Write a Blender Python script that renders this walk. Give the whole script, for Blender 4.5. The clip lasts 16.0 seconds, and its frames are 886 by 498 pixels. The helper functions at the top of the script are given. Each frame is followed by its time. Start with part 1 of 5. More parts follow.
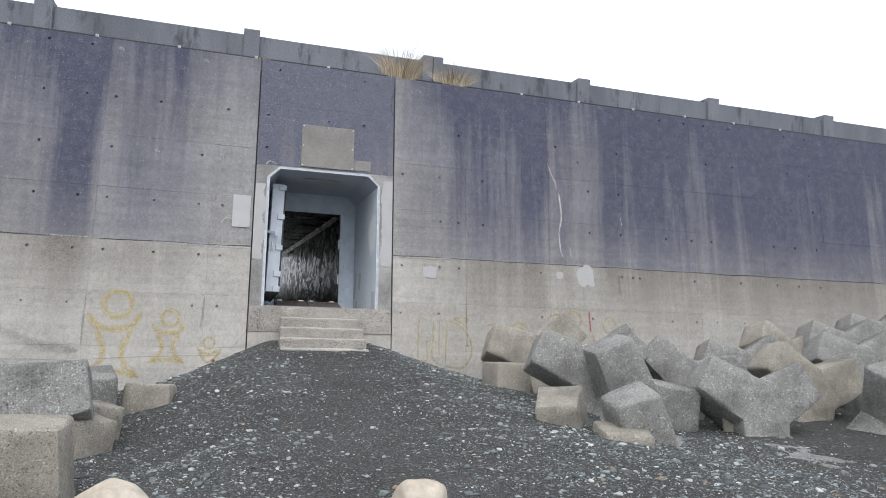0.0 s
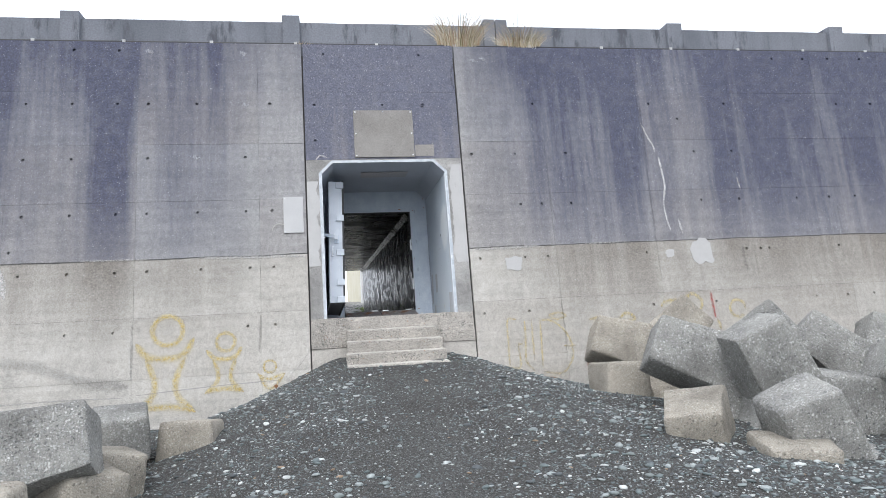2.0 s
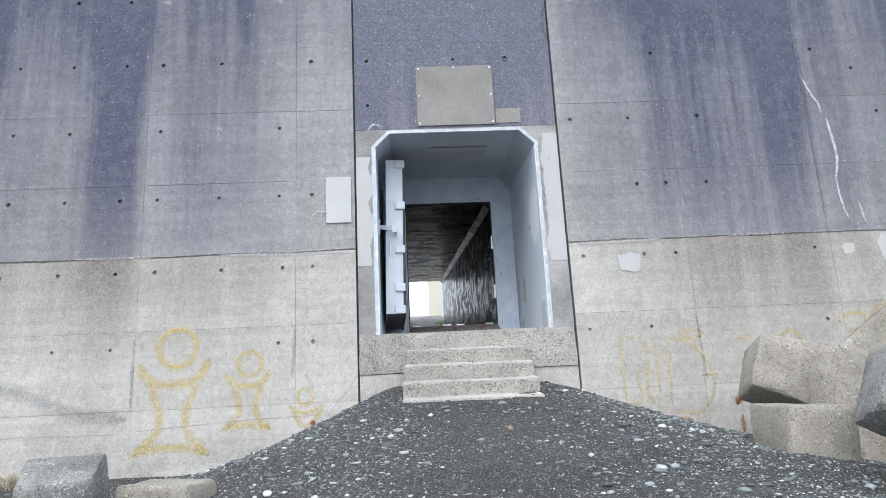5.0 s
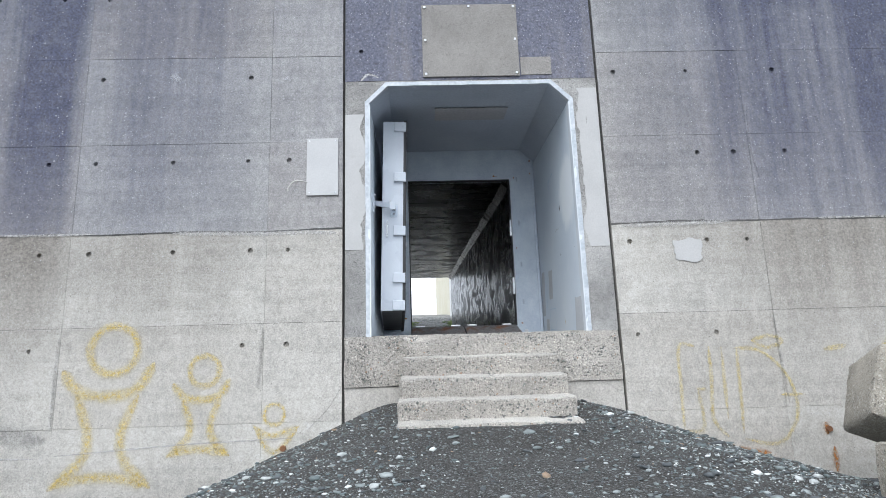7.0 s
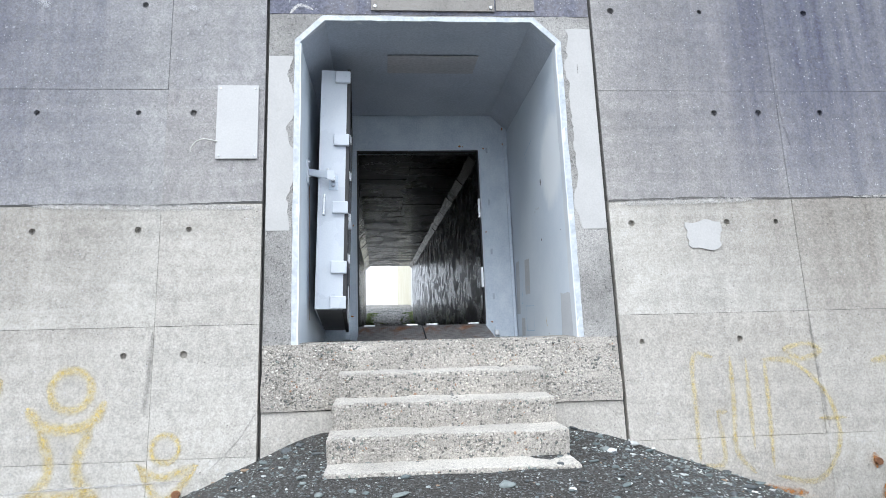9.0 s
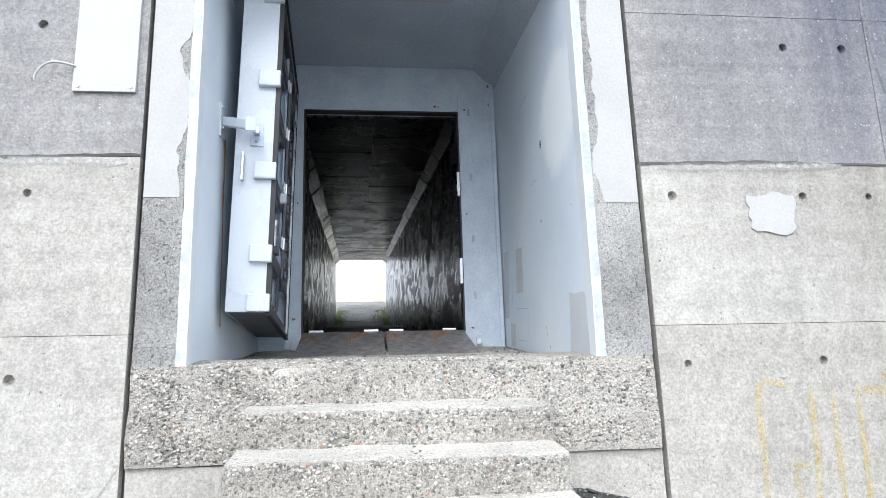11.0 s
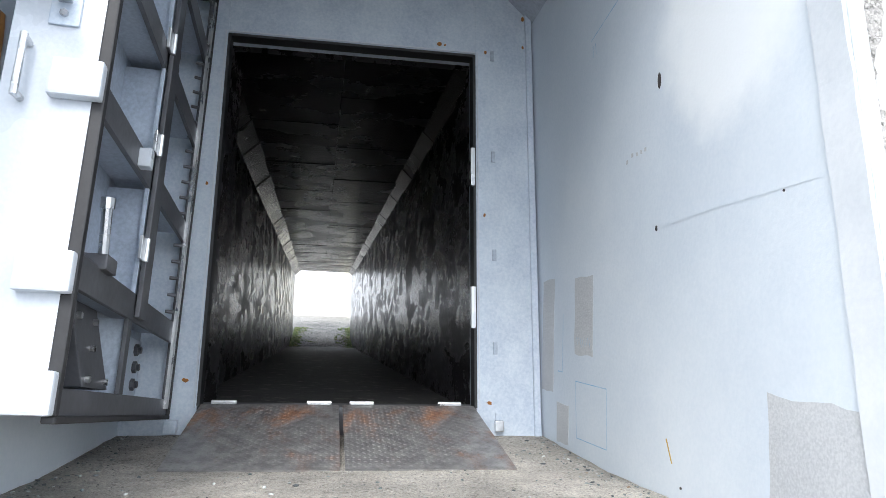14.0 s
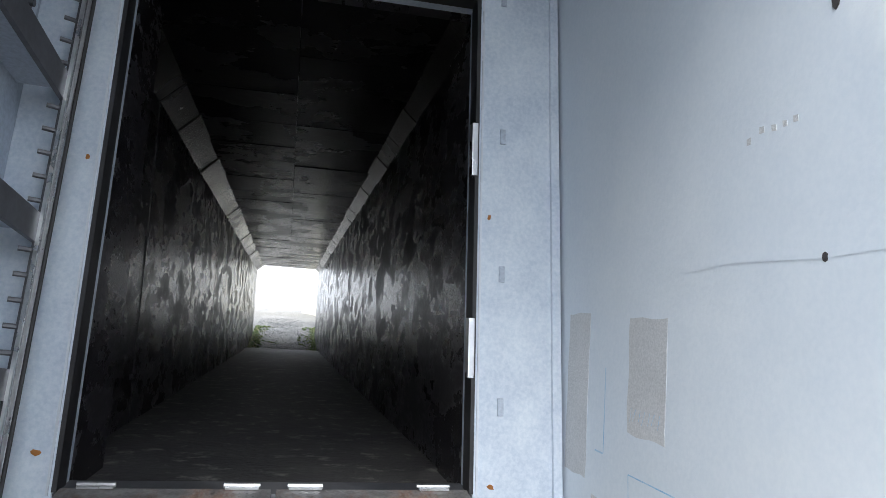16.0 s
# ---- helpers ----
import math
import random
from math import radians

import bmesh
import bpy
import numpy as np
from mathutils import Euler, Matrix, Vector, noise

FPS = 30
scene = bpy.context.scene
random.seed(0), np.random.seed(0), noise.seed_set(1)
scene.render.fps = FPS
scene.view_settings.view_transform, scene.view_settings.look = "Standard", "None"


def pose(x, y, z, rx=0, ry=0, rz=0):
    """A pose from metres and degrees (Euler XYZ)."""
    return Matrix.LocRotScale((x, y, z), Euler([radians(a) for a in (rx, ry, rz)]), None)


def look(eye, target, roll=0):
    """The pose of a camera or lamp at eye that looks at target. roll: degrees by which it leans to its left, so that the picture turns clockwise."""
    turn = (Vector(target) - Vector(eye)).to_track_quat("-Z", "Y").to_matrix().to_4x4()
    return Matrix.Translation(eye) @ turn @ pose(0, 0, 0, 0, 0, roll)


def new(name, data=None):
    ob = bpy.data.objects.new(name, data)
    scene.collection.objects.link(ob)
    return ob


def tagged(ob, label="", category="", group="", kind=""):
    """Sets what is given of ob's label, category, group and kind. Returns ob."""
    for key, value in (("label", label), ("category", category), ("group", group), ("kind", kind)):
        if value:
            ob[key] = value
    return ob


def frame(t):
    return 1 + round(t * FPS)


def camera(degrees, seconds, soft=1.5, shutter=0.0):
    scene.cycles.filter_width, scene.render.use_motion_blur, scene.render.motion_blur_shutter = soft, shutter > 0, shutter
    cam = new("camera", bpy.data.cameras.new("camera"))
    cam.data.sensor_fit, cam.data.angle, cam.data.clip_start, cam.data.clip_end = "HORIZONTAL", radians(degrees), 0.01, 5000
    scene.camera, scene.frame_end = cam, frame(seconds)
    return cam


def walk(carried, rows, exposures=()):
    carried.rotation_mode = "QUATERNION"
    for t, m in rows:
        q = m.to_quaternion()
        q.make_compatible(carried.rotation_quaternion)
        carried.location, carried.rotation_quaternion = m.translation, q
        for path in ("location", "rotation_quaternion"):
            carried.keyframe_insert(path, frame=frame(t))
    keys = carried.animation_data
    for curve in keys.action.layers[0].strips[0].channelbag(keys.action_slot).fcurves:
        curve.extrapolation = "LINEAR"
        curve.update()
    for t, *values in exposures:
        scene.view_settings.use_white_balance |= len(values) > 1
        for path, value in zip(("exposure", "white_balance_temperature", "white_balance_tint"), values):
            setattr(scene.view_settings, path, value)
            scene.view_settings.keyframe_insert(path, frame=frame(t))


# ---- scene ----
cam = camera(65.31, 16.0, soft=0.65)
ROWS = [
    (0.0, 0.025, 0.005, 1.442, -17.47, 3.93, 2.36),
    (0.5, 0.166, 0.453, 1.388, -12.56, 3.42, -0.4),
    (1.0, 0.37, 0.957, 1.367, -11.09, 3.6, -2.54),
    (1.5, 0.588, 1.469, 1.27, -9.64, 4.29, -3.35),
    (2.0, 0.792, 1.932, 1.259, -9.78, 4.63, -2.88),
    (2.5, 0.932, 2.417, 1.245, -5.76, 4.7, -3.19),
    (3.0, 1.013, 2.931, 1.239, -4.6, 4.54, -2.44),
    (3.5, 1.115, 3.448, 1.193, -4.96, 5.04, -2.36),
    (4.0, 1.161, 3.952, 1.211, -4.76, 4.82, -2.0),
    (4.5, 1.231, 4.402, 1.224, -4.99, 4.81, -1.79),
    (5.0, 1.25, 4.905, 1.222, -2.63, 6.21, -2.46),
    (7.5, 1.346, 7.275, 1.251, -1.85, 6.09, -1.41),
    (8.0, 1.38, 7.677, 1.284, -2.21, 5.59, -0.8),
    (8.5, 1.465, 8.087, 1.323, -4.22, 5.3, -0.94),
    (9.0, 1.487, 8.503, 1.362, -4.87, 5.09, -1.38),
    (9.5, 1.584, 8.878, 1.38, -5.74, 5.11, -1.42),
    (10.0, 1.642, 9.321, 1.377, -6.77, 5.15, -1.55),
    (12.5, 1.821, 11.590, 1.538, -6.06, 4.05, 0.31),
    (13.0, 1.829, 12.026, 1.581, -7.34, 4.73, 0.86),
    (13.5, 1.843, 12.405, 1.640, -8.23, 5.94, 1.38),
    (14.0, 1.828, 12.779, 1.670, -9.22, 5.89, 1.59),
    (14.5, 1.837, 13.089, 1.668, -12.20, 6.34, 3.07),
    (15.0, 1.794, 13.494, 1.659, -12.03, 6.17, 3.42),
    (15.5, 1.850, 13.720, 1.718, -12.76, 6.16, 3.98),
    (16.0, 1.948, 13.946, 1.864, -11.60, 5.68, 3.26),
]
walk(cam, [(t, pose(x, y, z, 90 + pitch, 0, yaw) @ pose(0, 0, 0, 0, 0, roll)) for t, x, y, z, yaw, pitch, roll in ROWS],
     [(0, 0.18, 6300, 11), (0.5, 0.19, 6300, 11), (1.5, 0.42, 6250, 11), (3.5, 0.62, 6120, 10), (5, 0.64, 6050, 10), (7.5, 0.57, 6050, 9), (9, 0.84, 6020, 9), (10, 1.02, 6070, 9), (12.5, 1.12, 6200, 10), (13.5, 1.45, 6300, 10), (15, 1.53, 6250, 10), (15.5, 1.70, 6250, 10), (16, 1.5, 6250, 10)])

# ---- light ----
world = bpy.data.worlds.new("overcast")
scene.world = world
world.use_nodes = True
wn, wl = world.node_tree.nodes, world.node_tree.links
sky = wn.new("ShaderNodeTexSky")
sky.sky_type, sky.sun_disc = "NISHITA", False
sky.sun_elevation, sky.sun_rotation = radians(58), radians(205)
sky.air_density, sky.dust_density = 1.5, 6.0
veil = wn.new("ShaderNodeMixRGB")
veil.inputs[0].default_value = 0.86
veil.inputs[2].default_value = (8.7, 9.0, 9.5, 1)
wl.new(sky.outputs[0], veil.inputs[1])
wl.new(veil.outputs[0], wn["Background"].inputs[0])
wn["Background"].inputs[1].default_value = 0.13
sun = new("sun", bpy.data.lights.new("sun", "SUN"))
sun.data.energy, sun.data.angle, sun.data.color = 0.9, radians(25), (1.0, 0.98, 0.95)
sun.matrix_world = look((-4, -9, 20), (2, 8, 0))


# ---- materials ----
def nodes(name):
    m = bpy.data.materials.new(name)
    m.use_nodes = True
    nt = m.node_tree
    return m, nt, nt.nodes["Principled BSDF"]


def N(nt, kind, **ins):
    n = nt.nodes.new("ShaderNode" + kind)
    for k, v in ins.items():
        n.inputs[k.replace("_", " ")].default_value = v
    return n


def noise_at(nt, scale, detail=6.0, stretch=(1, 1, 1), rough=0.6, shift=(0, 0, 0)):
    co = nt.nodes.new("ShaderNodeTexCoord")
    mp = nt.nodes.new("ShaderNodeMapping")
    mp.inputs["Scale"].default_value = stretch
    mp.inputs["Location"].default_value = shift
    nt.links.new(co.outputs["Object"], mp.inputs["Vector"])
    n = N(nt, "TexNoise", Scale=scale, Detail=detail, Roughness=rough)
    nt.links.new(mp.outputs[0], n.inputs["Vector"])
    return n.outputs["Fac"]


def cells_at(nt, scale, feature="F1"):
    co = nt.nodes.new("ShaderNodeTexCoord")
    n = N(nt, "TexVoronoi", Scale=scale)
    n.feature = feature
    nt.links.new(co.outputs["Object"], n.inputs["Vector"])
    return n


def ramp(nt, fac, lo, hi, a=0.0, b=1.0):
    n = N(nt, "MapRange")
    n.inputs["From Min"].default_value, n.inputs["From Max"].default_value = lo, hi
    n.inputs["To Min"].default_value, n.inputs["To Max"].default_value = a, b
    n.interpolation_type = "SMOOTHSTEP"
    nt.links.new(fac, n.inputs["Value"])
    return n.outputs[0]


def mul(nt, a, b, op="MULTIPLY"):
    n = nt.nodes.new("ShaderNodeMath")
    n.operation, n.use_clamp = op.replace("_RAW", ""), op in ("MULTIPLY", "ADD")
    for i, v in enumerate((a, b)):
        if isinstance(v, (int, float)):
            n.inputs[i].default_value = v
        else:
            nt.links.new(v, n.inputs[i])
    return n.outputs[0]


def mix(nt, fac, a, b, kind="MIX"):
    n = nt.nodes.new("ShaderNodeMixRGB")
    n.blend_type = kind
    for i, v in enumerate((fac, a, b)):
        if isinstance(v, (int, float)):
            n.inputs[i].default_value = v
        elif isinstance(v, tuple):
            n.inputs[i].default_value = (*v, 1)
        else:
            nt.links.new(v, n.inputs[i])
    return n.outputs[0]


def bump(nt, p, height, strength, distance):
    b = N(nt, "Bump", Strength=strength, Distance=distance)
    nt.links.new(height, b.inputs["Height"])
    nt.links.new(b.outputs[0], p.inputs["Normal"])


def surface(name, a, b, rough=0.8, metal=0.0, big=1.2, fine=30, wear=None, worn=0.55, depth=0.004, strength=0.5, stretch=(1, 1, 1), grainy=0.35):
    """A surface of two tones with broad blotches, fine grain, worn or stained places and relief."""
    m, nt, p = nodes(name)
    broad, grain = noise_at(nt, big, 5, stretch), noise_at(nt, fine, 4)
    c = mix(nt, ramp(nt, broad, 0.3, 0.7), a, b)
    c = mix(nt, grainy, c, mix(nt, ramp(nt, grain, 0.25, 0.75), (0.35, 0.35, 0.35), (0.75, 0.75, 0.75)), "OVERLAY")
    if wear:
        c = mix(nt, ramp(nt, noise_at(nt, big * 3.1, 8, stretch, 0.7, (7, 3, 5)), worn, worn + 0.12), c, wear)
    nt.links.new(c, p.inputs["Base Color"])
    p.inputs["Metallic"].default_value = metal
    nt.links.new(ramp(nt, broad, 0.2, 0.8, max(rough - 0.1, 0.02), min(rough + 0.1, 1)), p.inputs["Roughness"])
    bump(nt, p, grain, strength, depth)
    return m


def warped(nt, scale, warp):
    """Uneven cells, like broken stone: their distance and three random values each."""
    co = nt.nodes.new("ShaderNodeTexCoord")
    wob = N(nt, "TexNoise", Scale=scale * 0.9, Detail=3.0)
    nt.links.new(co.outputs["Object"], wob.inputs["Vector"])
    add = nt.nodes.new("ShaderNodeVectorMath")
    add.operation = "MULTIPLY_ADD"
    add.inputs[1].default_value = (warp / scale,) * 3
    nt.links.new(wob.outputs["Color"], add.inputs[0])
    nt.links.new(co.outputs["Object"], add.inputs[2])
    v = N(nt, "TexVoronoi", Scale=scale)
    nt.links.new(add.outputs[0], v.inputs["Vector"])
    hue = nt.nodes.new("ShaderNodeSeparateColor")
    nt.links.new(v.outputs["Color"], hue.inputs[0])
    return v.outputs["Distance"], hue.outputs


def aggregate(name, paste, stone_a, stone_b, scale=45, amount=0.45, depth=0.012, tone=(0.8, 1.15)):
    """Weathered concrete with stones of several sizes showing in its worn skin."""
    m, nt, p = nodes(name)
    grain = noise_at(nt, 95, 5, rough=0.75)
    c = mix(nt, ramp(nt, grain, 0.3, 0.7), tuple(q * 0.62 for q in paste), tuple(min(q * 1.25, 1) for q in paste))
    relief = mul(nt, grain, 0.45)
    worn = ramp(nt, noise_at(nt, 2.3, 7, rough=0.65, shift=(1, 4, 2)), 0.3, 0.6, 0.35, 1.0)
    for k, (sc, am) in enumerate(((scale * 2.1, amount * 0.9), (scale, amount))):
        dist, hue = warped(nt, sc, 1.1)
        size = mul(nt, hue[2], 0.22, "MULTIPLY_RAW")
        edge = mul(nt, dist, size, "ADD_RAW")
        shown = mul(nt, mul(nt, ramp(nt, edge, 0.60, 0.44), ramp(nt, hue[1], 1 - am - 0.05, 1 - am + 0.05)), worn)
        c = mix(nt, mul(nt, shown, 0.85), c, mix(nt, hue[0], stone_a, stone_b))
        relief = mul(nt, relief, mul(nt, shown, 0.28 * (k + 1)), "ADD")
    pit = mul(nt, ramp(nt, noise_at(nt, 38, 6, rough=0.75, shift=(5, 5, 1)), 0.43, 0.33), 0.8)
    c = mix(nt, pit, c, tuple(q * 0.25 for q in paste))
    broad = ramp(nt, noise_at(nt, 1.4, 6, rough=0.65), 0.25, 0.75, *tone)
    shade = nt.nodes.new("ShaderNodeCombineColor")
    for i in range(3):
        nt.links.new(broad, shade.inputs[i])
    c = mix(nt, 1.0, c, shade.outputs[0], "MULTIPLY")
    nt.links.new(c, p.inputs["Base Color"])
    p.inputs["Roughness"].default_value = 0.92
    bump(nt, p, mul(nt, relief, mul(nt, pit, 0.5), "SUBTRACT"), 0.9, depth)
    return m


def wall_concrete(name, pale, dark, stains, speckle=0.3, low=1.3, full=4.1, top=0.55):
    """Sea-wall concrete, streaked black by rain water running down from the coping.
    stains: how heavy the run-down is along the wall, as (x, amount)."""
    m, nt, p = nodes(name)
    co = nt.nodes.new("ShaderNodeTexCoord")
    sep = nt.nodes.new("ShaderNodeSeparateXYZ")
    nt.links.new(co.outputs["Object"], sep.inputs[0])
    wobble = mul(nt, noise_at(nt, 0.9, 4, (1, 0.2, 0.25)), 0.7, "MULTIPLY_RAW")
    along = mul(nt, sep.outputs[0], wobble, "ADD_RAW")
    lo, hi = stains[0][0], stains[-1][0]
    cr = nt.nodes.new("ShaderNodeValToRGB")
    cr.color_ramp.interpolation = "EASE"
    while len(cr.color_ramp.elements) < len(stains):
        cr.color_ramp.elements.new(0.5)
    for el, (x, amount) in zip(cr.color_ramp.elements, stains):
        el.position, el.color = (x - lo) / (hi - lo), (amount, amount, amount, 1)
    n = N(nt, "MapRange")
    n.inputs["From Min"].default_value, n.inputs["From Max"].default_value = lo + 0.35, hi + 0.35
    nt.links.new(along, n.inputs["Value"])
    nt.links.new(n.outputs[0], cr.inputs[0])
    streak = noise_at(nt, 1.5, 5, (1, 0.1, 0.05), 0.6)
    thin = noise_at(nt, 6.0, 5, (1, 0.2, 0.05), 0.6, (3, 0, 1))
    drip = mul(nt, ramp(nt, streak, 0.25, 0.7, 0.56, 1.0), ramp(nt, thin, 0.25, 0.7, 0.72, 1.0))
    height = mul(nt, sep.outputs[2], mul(nt, streak, 1.0, "MULTIPLY_RAW"), "ADD_RAW")
    algae = mul(nt, mul(nt, mul(nt, cr.outputs[0], drip), 1.55), ramp(nt, height, low + 0.5, full + 0.5, 0.12, 1.0))
    crown = mul(nt, mul(nt, ramp(nt, height, 4.4, 7.4), top), ramp(nt, thin, 0.2, 0.7, 0.7, 1.0))
    algae = mul(nt, algae, crown, "ADD")
    algae = mul(nt, algae, ramp(nt, noise_at(nt, 5, 8, rough=0.72), 0.25, 0.6, 0.86, 1.0))
    blot = ramp(nt, noise_at(nt, 0.9, 8, (1, 1, 0.8), 0.7), 0.3, 0.72)
    fine = noise_at(nt, 60, 6, rough=0.8)
    base = mix(nt, blot, tuple(q * 0.84 for q in pale), tuple(min(1, q * 1.07) for q in pale))
    info = nt.nodes.new("ShaderNodeObjectInfo")
    base = mix(nt, ramp(nt, info.outputs["Random"], 0, 1, 0.0, 0.28), base, (0.33, 0.29, 0.25))
    damp = ramp(nt, noise_at(nt, 1.6, 7, (0.6, 1, 1.3), 0.65, (2, 8, 1)), 0.52, 0.72, 0, 0.4)
    base = mix(nt, damp, base, tuple(q * 0.52 for q in pale))
    base = mix(nt, 0.34, base, mix(nt, ramp(nt, fine, 0.34, 0.66), (0.14, 0.14, 0.14), (0.82, 0.82, 0.82)), "OVERLAY")
    mottle = noise_at(nt, 15, 9, (1, 1, 0.75), 0.78, (3, 1, 5))
    base = mix(nt, 0.25, base, mix(nt, ramp(nt, mottle, 0.34, 0.66), (0.22, 0.22, 0.22), (0.76, 0.76, 0.76)), "OVERLAY")
    boards = noise_at(nt, 2.6, 6, (0.12, 1, 3.2), 0.7, (0, 0, 3))
    base = mix(nt, 0.14, base, mix(nt, ramp(nt, boards, 0.38, 0.62), (0.3, 0.3, 0.3), (0.72, 0.72, 0.72)), "OVERLAY")
    coarse = ramp(nt, noise_at(nt, 38, 5, rough=0.7, shift=(6, 2, 9)), 0.3, 0.72)
    c = mix(nt, mul(nt, algae, 0.95), base, mix(nt, coarse, tuple(q * 0.6 for q in dark), tuple(q * 1.6 for q in dark)))
    v = cells_at(nt, 50)
    hue = nt.nodes.new("ShaderNodeSeparateColor")
    nt.links.new(v.outputs["Color"], hue.inputs[0])
    spot = mul(nt, mul(nt, ramp(nt, mul(nt, v.outputs["Distance"], mul(nt, hue.outputs[1], 0.25, "MULTIPLY_RAW"), "ADD_RAW"), 0.38, 0.2), ramp(nt, hue.outputs[0], 1 - speckle * 0.5, 1.06 - speckle * 0.2)), 0.9)
    c = mix(nt, spot, c, (0.52, 0.53, 0.55))
    dist, chip = warped(nt, 33, 0.9)
    bare = mul(nt, mul(nt, ramp(nt, mul(nt, dist, mul(nt, chip[1], 0.25, "MULTIPLY_RAW"), "ADD_RAW"), 0.42, 0.30), ramp(nt, chip[0], 1.0 - speckle * 0.20, 1.06 - speckle * 0.20)), ramp(nt, noise_at(nt, 1.1, 4, shift=(2, 2, 6)), 0.35, 0.6, 0.35, 1.0))
    c = mix(nt, mul(nt, bare, 0.42), c, (0.56, 0.57, 0.59))
    pock = cells_at(nt, 21)
    ph = nt.nodes.new("ShaderNodeSeparateColor")
    nt.links.new(pock.outputs["Color"], ph.inputs[0])
    pit = mul(nt, mul(nt, ramp(nt, mul(nt, pock.outputs["Distance"], mul(nt, fine, 0.12, "MULTIPLY_RAW"), "ADD_RAW"), 0.19, 0.12), ramp(nt, ph.outputs[0], 0.5, 0.6)), ramp(nt, noise_at(nt, 1.3, 3, shift=(9, 1, 4)), 0.36, 0.55))
    c = mix(nt, mul(nt, pit, 0.7), c, (0.075, 0.073, 0.07))
    speck = mul(nt, ramp(nt, noise_at(nt, 52, 6, rough=0.78, shift=(4, 7, 2)), 0.40, 0.31), ramp(nt, noise_at(nt, 0.8, 5, shift=(3, 5, 2)), 0.34, 0.62, 0.25, 1.0))
    c = mix(nt, mul(nt, speck, 0.6), c, tuple(q * 0.22 for q in pale))
    rough = noise_at(nt, 26, 6, rough=0.75, shift=(8, 1, 1))
    nt.links.new(c, p.inputs["Base Color"])
    p.inputs["Roughness"].default_value = 0.88
    relief = mul(nt, mul(nt, fine, 0.5), mul(nt, spot, 0.4), "ADD")
    relief = mul(nt, mul(nt, relief, mul(nt, rough, 0.7), "ADD"), mul(nt, mul(nt, pit, speck, "ADD"), 0.6), "SUBTRACT")
    bump(nt, p, relief, 0.8, 0.012)
    return m


STAINS = [(-9, 0.95), (-4.6, 0.95), (-4.15, 0.6), (-3.6, 0.62), (-3.1, 0.95), (-2.7, 0.9), (-2.1, 0.5), (-1.5, 0.55), (-1.1, 0.66), (-0.6, 0.32), (0.5, 0.25), (3.4, 0.22), (4.2, 0.34), (5.0, 0.78), (6.7, 0.92),
          (7.2, 0.6), (8.3, 0.66), (8.8, 0.98), (10.4, 0.92), (11, 0.62), (12, 1.0), (16, 0.92), (17, 0.75), (22, 1.0)]
concrete = wall_concrete("stained concrete", (0.42, 0.415, 0.405), (0.060, 0.066, 0.108), STAINS, 0.48, 0.2, 3.9, 0.42)
concrete_low = wall_concrete("pale washed concrete", (0.56, 0.54, 0.495), (0.19, 0.172, 0.15), STAINS, 0.25, 0.2, 2.6, 0.0)
concrete_lintel = wall_concrete("black-stained pebbly concrete", (0.36, 0.34, 0.32), (0.115, 0.122, 0.165), [(0, 1.0), (1.8, 0.92), (4, 1.0)], 0.9, 2.6, 3.7, 0.6)
wall_core = surface("joint mortar", (0.05, 0.05, 0.048), (0.11, 0.105, 0.1))
coping = surface("grey weathered parapet concrete", (0.13, 0.14, 0.16), (0.22, 0.23, 0.255), 0.9, big=0.8, wear=(0.09, 0.095, 0.11), worn=0.52, stretch=(1, 1, 0.25))
pebbly = aggregate("exposed pebble concrete", (0.52, 0.485, 0.435), (0.075, 0.075, 0.071), (0.84, 0.79, 0.70), 50, 0.66, 0.024)
pier_mat = aggregate("rough grey pier concrete", (0.42, 0.41, 0.39), (0.13, 0.13, 0.135), (0.64, 0.63, 0.61), 85, 0.42, 0.014, (0.62, 1.2))
block_mat = aggregate("weathered block concrete", (0.33, 0.325, 0.30), (0.075, 0.08, 0.078), (0.72, 0.72, 0.70), 40, 0.62, 0.026, (0.55, 1.3))
block_warm = aggregate("sandy block concrete", (0.40, 0.365, 0.305), (0.13, 0.12, 0.10), (0.66, 0.63, 0.56), 46, 0.5, 0.020, (0.55, 1.25))
mortar_mat = surface("grey joint mortar", (0.24, 0.24, 0.24), (0.33, 0.325, 0.315), 0.9, fine=50)
plaster = surface("white filler plaster", (0.44, 0.437, 0.427), (0.49, 0.485, 0.475), 0.8, big=2.5, fine=70, wear=(0.41, 0.405, 0.39), worn=0.62, grainy=0.14)
paint_recess = surface("pale blue-grey wall paint", (0.60, 0.67, 0.74), (0.70, 0.76, 0.81), 0.5, big=0.9, fine=60, wear=(0.72, 0.75, 0.79), worn=0.66, depth=0.002, grainy=0.14)


def recess_paint():
    """The east recess wall: the same paint with one large soft touch-up."""
    m = surface("pale blue-grey wall paint, touched up", (0.60, 0.67, 0.74), (0.70, 0.76, 0.81), 0.5, big=0.9, fine=60, wear=(0.74, 0.78, 0.81), worn=0.66, depth=0.002, grainy=0.14)
    nt = m.node_tree
    p = nt.nodes["Principled BSDF"]
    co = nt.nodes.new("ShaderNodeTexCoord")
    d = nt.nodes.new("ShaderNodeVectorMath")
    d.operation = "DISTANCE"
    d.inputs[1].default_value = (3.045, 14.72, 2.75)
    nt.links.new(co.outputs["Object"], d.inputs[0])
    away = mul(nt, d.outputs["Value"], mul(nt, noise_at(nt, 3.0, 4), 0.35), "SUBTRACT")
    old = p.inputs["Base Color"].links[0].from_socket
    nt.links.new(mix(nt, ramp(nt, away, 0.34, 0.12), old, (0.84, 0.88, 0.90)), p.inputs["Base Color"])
    return m


